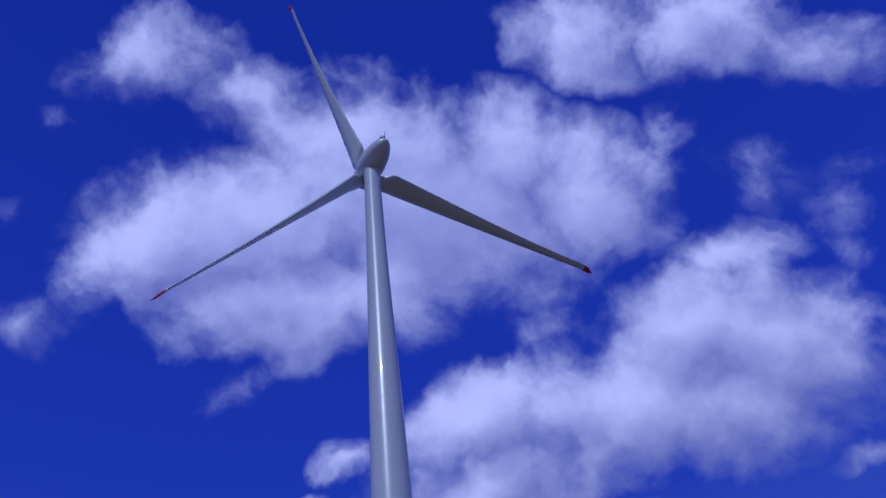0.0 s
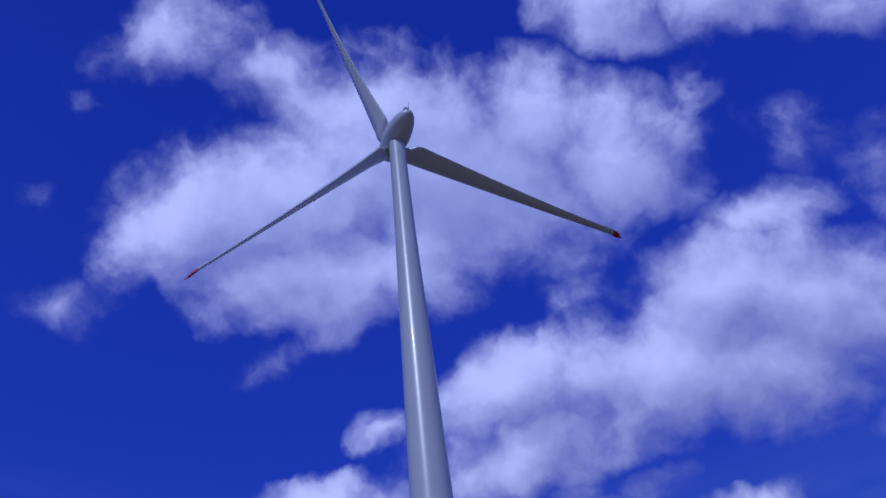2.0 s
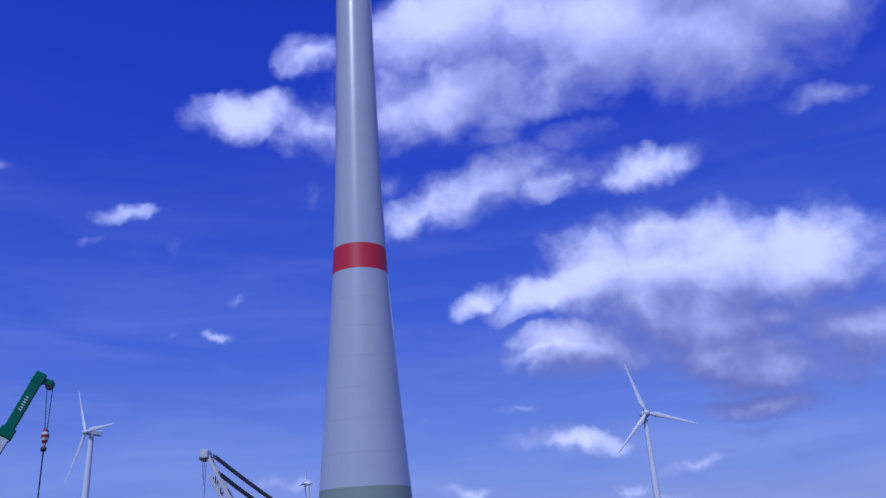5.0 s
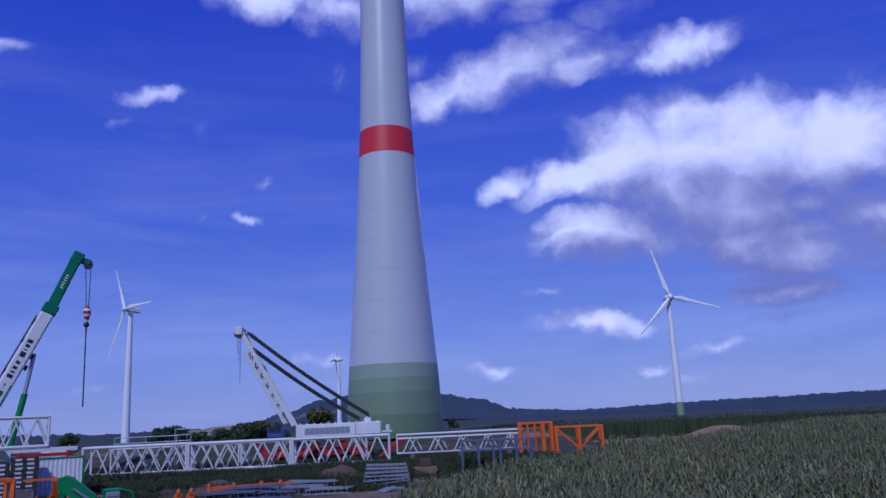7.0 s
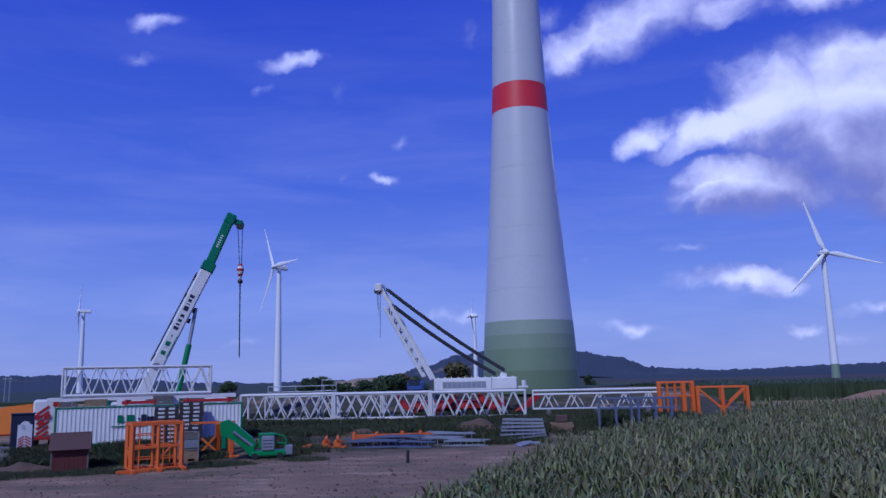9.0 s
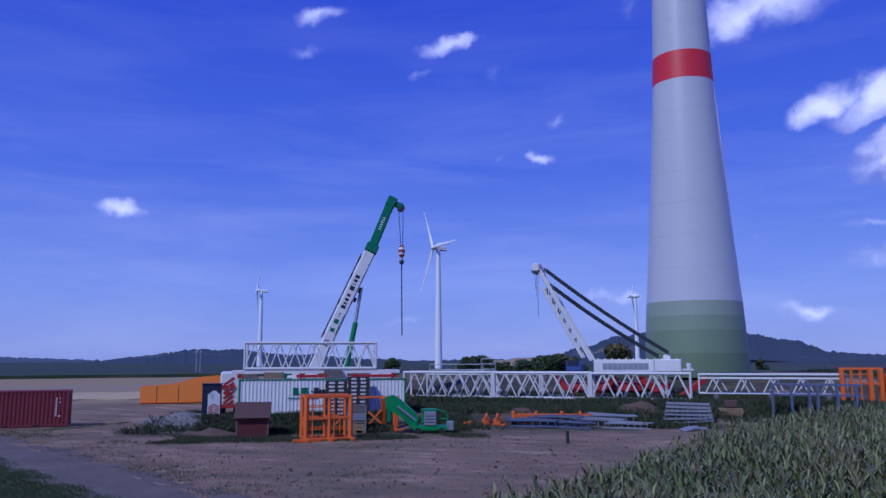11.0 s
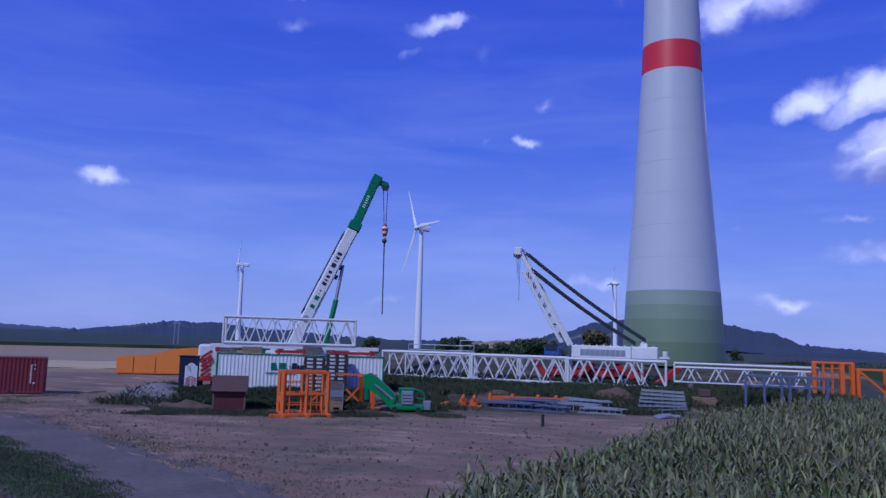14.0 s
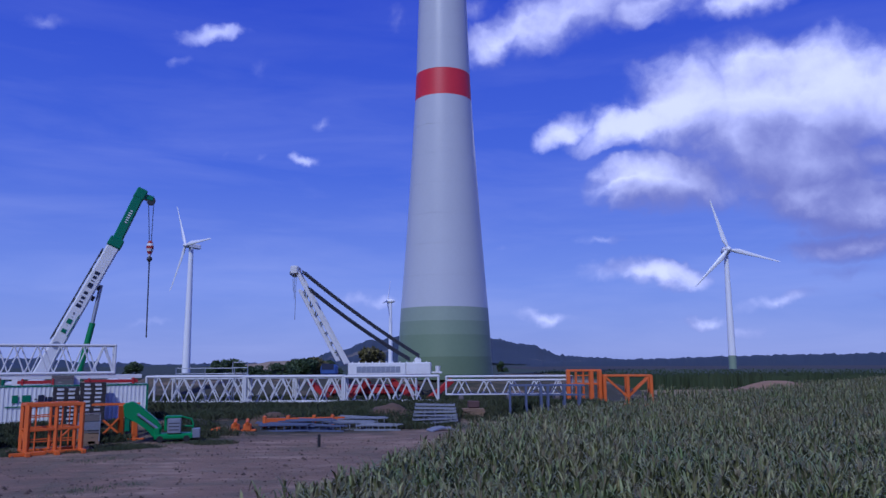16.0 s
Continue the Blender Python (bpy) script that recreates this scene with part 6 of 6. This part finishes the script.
    part("hook", bm, M["dark"], t, "", True)
    strut("pendant", (centre.x, centre.y, centre.z - 1.5), pt(-21.33, 78, 1.8), 0.06, M["rope"], t)


hydraulic_crane()


def mast_crane():
    base = at(-4.6, 78.5)
    y0 = base.y
    t = thing("lattice_crane", base.x, base.y, base.z, "white lattice crane with red undercarriage and raised mast", "crane")
    m = pose(base.x, y0, base.z)
    bm = bmesh.new()
    slab(bm, -1.0, 0, 1.3, 9.5, 2.8, 0.9, m, 0.12)
    part("chassis", bm, M["red"], t, "red undercarriage")
    for x in (-5.6, -4.1, -2.6, 2.0, 3.5, 5.0):
        for y in (-1.3, 1.3):
            wheel_set(t, m, x, y)
    for x, yaw in ((-6.0, 24), (-2.4, -28), (2.2, 26), (5.8, -24)):
        bm = bmesh.new()
        beam(bm, m @ Vector((x - 1.2 * (1 if yaw > 0 else -1), -1.6, 2.2)), m @ Vector((x + 1.2 * (1 if yaw > 0 else -1), -2.4, 0.3)), 0.45, 0.55, 0.04)
        part("outrigger", bm, M["red"], t)
        bm = bmesh.new()
        slab(bm, x + 1.2 * (1 if yaw > 0 else -1), -2.4, 0.15, 1.0, 1.0, 0.24, m, 0.05)
        part("outrigger_pad", bm, M["dark"], t)
    x1, x2 = pt(-7.1, 78.5, 0).x, pt(-2.85, 78.5, 0).x
    x3 = pt(-0.85, 78.5, 0).x
    z1, z2 = EYE[2] - 1.30, EYE[2] - 0.05
    bm = bmesh.new()
    slab(bm, (x1 + x2) / 2, y0, (z1 + z2) / 2, x2 - x1, 2.6, z2 - z1, None, 0.08)
    house = part("machine_house", bm, M["white"], t)
    for k in range(9):
        x = x1 + 0.9 + (x2 - x1 - 1.4) * k / 9
        block("louvre_panel", pose(x + 0.2, y0 - 1.31, (z1 + z2) / 2 - 0.05), 0.46, 0.03, 0.62, M["galvanised"], house)
    bm = bmesh.new()
    slab(bm, (x2 + x3) / 2 - 0.1, y0, (z1 + z2) / 2 + 0.02, x3 - x2 - 0.25, 2.8, z2 - z1, None, 0.1)
    part("counterweight", bm, M["white"], t)
    for k in range(12):
        bm = bmesh.new()
        slab(bm, x1 + 0.4 + 0.68 * k, y0 - 1.0, z2 + 0.05, 0.12, 0.12, 0.14, None, 0.02)
        part("deck_lug", bm, M["white"], t)
    bm = bmesh.new()
    rod(bm, (x3 - 1.6, y0 - 0.5, z2 + 0.2), (x3 - 1.6, y0 + 0.9, z2 + 0.2), 0.34, None, 16)
    part("winch_drum", bm, M["white"], t, "", True)
    bm = bmesh.new()
    slab(bm, x3 + 0.35, y0 - 1.0, z1 + 0.25, 1.0, 0.4, 0.2, None, 0.03)
    rod(bm, (x3 + 0.45, y0 - 1.0, z1 + 0.2), (x3 + 0.45, y0 - 1.0, z1 + 0.9), 0.22, 0.26, 12)
    part("work_lamp", bm, M["white"], t)
    c = pt(-8.5, 78.5, -0.35)
    bm = bmesh.new()
    slab(bm, c.x, y0 - 0.9, EYE[2] - 0.75, 1.7, 1.1, 1.1, None, 0.22)
    cab = part("operator_cab", bm, M["cab_blue"], t, "blue operator cab with dark window")
    bm = bmesh.new()
    slab(bm, c.x - 0.1, y0 - 1.46, EYE[2] - 0.4, 1.2, 0.04, 0.6, None, 0.01)
    part("cab_window", bm, M["navy"], cab, "dark blue cab window")
    # the raised mast, two box legs with rungs
    for dy in (-0.75, 0.75):
        p, q = pt(-7.25, 78.5, -0.1), pt(-11.0, 78.5, 6.75)
        p.y, q.y = p.y + dy, q.y + dy * 0.8
        bm = bmesh.new()
        beam(bm, p, q, 0.42, 0.42, 0.05)
        part("mast_leg", bm, M["lattice"], t)
        p2, q2 = pt(-7.9, 78.5, 0.1), pt(-10.75, 78.5, 5.3)
        p2.y, q2.y = p2.y + dy * 0.8, q2.y + dy * 0.8
        bm = bmesh.new()
        beam(bm, p2, q2, 0.3, 0.3, 0.04)
        part("mast_brace", bm, M["lattice"], t)
        for k in range(1, 8):
            a, b = p.lerp(q, k / 8.5), p2.lerp(q2, k / 8.2)
            strut("mast_link", a, b, 0.06, M["dark"], t)
    for k in range(9):
        a = pt(-7.25, 78.5, -0.1).lerp(pt(-11.0, 78.5, 6.75), (k + 0.5) / 9)
        strut("mast_rung", a + Vector((0, -0.75, 0)), a + Vector((0, 0.75, 0)), 0.07, M["lattice"], t)
    head = pt(-11.05, 78.5, 6.85)
    bm = bmesh.new()
    slab(bm, head.x - 0.1, head.y, head.z - 0.15, 0.75, 2.0, 0.85, None, 0.1)
    mast_top = part("mast_head", bm, M["lattice"], t)
    for dy in (-0.5, 0.0, 0.5):
        bm = bmesh.new()
        rod(bm, (head.x - 0.3, head.y + dy - 0.1, head.z - 0.45), (head.x - 0.3, head.y + dy + 0.1, head.z - 0.45), 0.32, None, 16)
        part("mast_sheave", bm, M["dark"], mast_top)
    for k, n in ((0, 2.4), (1, 3.1), (2, 5.2)):
        strut("slack_rope", (head.x - 0.25 + 0.18 * k, head.y - 0.8, head.z - 0.5), (head.x - 0.15 + 0.1 * k, head.y - 0.8, head.z - n), 0.03, M["galvanised"], t)
    # guy lines in two bundles, sagging a little
    for lift1, turn1, lift2, turn2 in ((6.55, -10.55, 0.35, -1.9), (5.35, -10.15, 0.1, -2.6)):
        a, b = pt(turn1, 78.5, lift1), pt(turn2, 78.5, lift2)
        for dy, dz in ((-0.8, 0.0), (-0.8, 0.2), (0.8, 0.05), (0.8, 0.25)):
            last = None
            for k in range(9):
                u = k / 8
                p = a.lerp(b, u) + Vector((0, dy, dz - 1.0 * u * (1 - u) * 1.2))
                if last is not None:
                    strut("guy_line", last, p, 0.07, M["rope"], t)
                last = p


mast_crane()


# ---- left of the container: trailer back, warning board, skip, heaps, masts ----
def trailer_back():
    p = at(-33.75, 61.0)
    m = facing(-33.75, 61.0, p.z)
    t = thing("trailer", p.x, p.y, p.z, "white trailer back with red and white warning stripes", "trailer")
    bm = bmesh.new()
    slab(bm, 0.1, 2.0, 1.9, 1.5, 4.0, 2.5, m, 0.12)
    body = part("body", bm, M["white"], t)
    for x in (-0.4, 0.6):
        for y in (0.9, 3.2):
            wheel_set(t, m @ pose(x, y, 0, 0, 0, 90), 0, 0, 0.5)
    for k in range(6):
        block("warning_stripe", m @ Matrix.Translation((-0.02, -0.03, 0.75 + 0.34 * k)) @ pose(0, 0, 0, 0, -35), 0.9, 0.02, 0.17, M["red"], body)
    for x, z in ((-0.35, 2.0), (0.25, 2.05), (-0.1, 1.55)):
        bm = bmesh.new()
        rod(bm, m @ Vector((x, 0.0, z)), m @ Vector((x, -0.12, z)), 0.2, None, 14)
        part("lamp", bm, M["red"], t)
    block("bumper", m @ Matrix.Translation((0.1, -0.08, 0.55)), 1.7, 0.15, 0.2, M["red"], t)
    block("corner_board", m @ Matrix.Translation((0.75, -0.02, 2.95)), 0.35, 0.06, 0.5, M["red"], t)


trailer_back()


def warning_cabin():
    p = at(-34.9, 57.5)
    m = facing(-34.9, 57.5, p.z)
    t = thing("site_cabin", p.x, p.y, p.z, "narrow navy site cabin with a striped white board", "cabin")
    bm = bmesh.new()
    slab(bm, 0, 0.6, 1.25, 1.35, 1.2, 2.2, m, 0.06)
    part("body", bm, M["navy"], t)
    bm = bmesh.new()
    slab(bm, 0, 0.6, 2.38, 1.45, 1.3, 0.08, m, 0.02)
    part("roof", bm, M["navy"], t)
    for x in (-0.6, 0.6):
        block("skid", m @ Matrix.Translation((x, 0.6, 0.08)), 0.12, 1.3, 0.16, M["grey_wood"], t)
    bm = bmesh.new()
    slab(bm, 0.15, -0.02, 0.95, 0.85, 0.04, 1.5, m, 0.01)
    rod(bm, m @ Vector((0.15, -0.04, 1.62)), m @ Vector((0.15, 0.0, 1.62)), 0.3, None, 20)
    board = part("board", bm, M["white"], t, "white board with red hatching")
    for k in range(4):
        for s in (-1, 1):
            block("hatch_stripe", m @ Matrix.Translation((0.15 + s * 0.2, -0.05, 0.35 + 0.17 * k)) @ pose(0, 0, 0, 0, s * 32), 0.4, 0.012, 0.08, M["red"], board)


warning_cabin()


def orange_skip():
    p = at(-36.6, 92)
    m = facing(-36.6, 92, p.z, 34)
    t = thing("covered_load", p.x, p.y, p.z, "long orange sheeted load lying by the track", "covered load")
    outline = [(-4.9, 0.05), (-5.0, 1.95), (-4.6, 2.0), (-1.6, 2.2), (-0.4, 2.35), (1.0, 2.9), (3.2, 3.1), (5.6, 3.25), (7.4, 3.2), (7.5, 0.05)]
    bm = bmesh.new()
    front = [bm.verts.new(m @ Vector((x, 0, z))) for x, z in outline]
    back = [bm.verts.new(m @ Vector((x, 2.4, z * 0.96))) for x, z in outline]
    bm.faces.new(front)
    bm.faces.new(back[::-1])
    for k in range(len(outline)):
        j = (k + 1) % len(outline)
        bm.faces.new((front[j], front[k], back[k], back[j]))
    bmesh.ops.bevel(bm, geom=list(bm.edges), offset=0.1, segments=2, affect="EDGES")
    part("sheet", bm, M["tarp"], t)
    for x in (-3.2, -0.9):
        block("lashing", m @ Matrix.Translation((x, -0.01, 1.05)), 0.06, 0.03, 1.7, M["dark"], t)
    block("edge_rail", m @ Matrix.Translation((1.2, -0.02, 0.14)), 12.2, 0.06, 0.12, M["orange"], t)


orange_skip()


def heap(name, label, turn, far, wide, tall, mat, seed):
    """A loose heap with an uneven surface."""
    p = at(turn, far)
    verts, faces, n = [], [], 34
    for i in range(n + 1):
        for j in range(n + 1):
            u, v = i / n * 2 - 1, j / n * 2 - 1
            r = min(1.0, math.hypot(u, v))
            x, y = p.x + u * wide / 2, p.y + v * wide / 2.6
            z = tall * (1 - r) ** 1.1 * (1 + 0.5 * noise.noise((u * 2 + seed, v * 2, 0))) + 0.10 * noise.noise((x * 2.2, y * 2.2, seed))
            verts.append((x, y, ground_z(x, y) + (z if r < 1 else -0.15)))
    faces = [(i * (n + 1) + j, (i + 1) * (n + 1) + j, (i + 1) * (n + 1) + j + 1, i * (n + 1) + j + 1) for i in range(n) for j in range(n)]
    me = mesh_of(name, verts, faces, mat)
    me.polygons.foreach_set("use_smooth", [True] * len(me.polygons))
    tagged(new(name, me), label, "mound")


heap("gravel_mound", "low heap of grey gravel beside the cabin", -36.4, 57.0, 7.5, 0.55, M["gravel"], 1)
heap("earth_mound", "low heap of brown soil near the shed", -35.0, 52.5, 5.0, 0.5, M["soil_heap"], 2)
heap("earth_mound", "brown heap of soil on the pad edge", -4.2, 61.0, 5.5, 0.8, M["soil_heap"], 3)
heap("earth_mound", "brown heap of soil behind the steel frames", -12.2, 57.5, 4.0, 0.5, M["soil_heap"], 4)
heap("earth_mound", "low brown soil heap at the maize edge", 22.8, 98.0, 26.0, 1.9, M["soil_pale"], 5)


def radio_masts():
    for a in (-36.05, -35.78):
        p = at(a, 300)
        t = thing("radio_mast", p.x, p.y, p.z, "thin pale mast standing on the far field", "mast", "far masts")
        top = EYE[2] + 300 * math.tan(radians(0.75))
        bm = bmesh.new()
        rod(bm, p - Vector((0, 0, 0.2)), (p.x, p.y, top), 0.3, 0.2)
        part("pole", bm, M["galvanised"], t)
        bm = bmesh.new()
        slab(bm, p.x, p.y, top - 0.8, 1.6, 0.5, 0.5, None, 0.05)
        part("antenna", bm, M["galvanised"], t)


radio_masts()


def site_railing():
    """Hand rails of a working platform behind the lattice boom."""
    for turn, n in ((-17.3, 5.4), (-14.9, 1.4)):
        p = at(turn, 74.5)
        t = thing("railing", p.x, p.y, p.z, "thin grey steel railing of a work platform", "railing")
        top = EYE[2] + 74.5 * math.tan(radians(0.05 if n < 2 else -0.35))
        for k in range(3 if n > 2 else 2):
            x = p.x - n / 2 + n * k / (2 if n > 2 else 1)
            strut("post", (x, p.y, p.z - 0.1), (x, p.y, top), 0.045, M["galvanised"], t)
        for z in (top, top - 0.5, top - 1.0):
            strut("rail", (p.x - n / 2, p.y, z), (p.x + n / 2, p.y, z), 0.04, M["galvanised"], t)


site_railing()
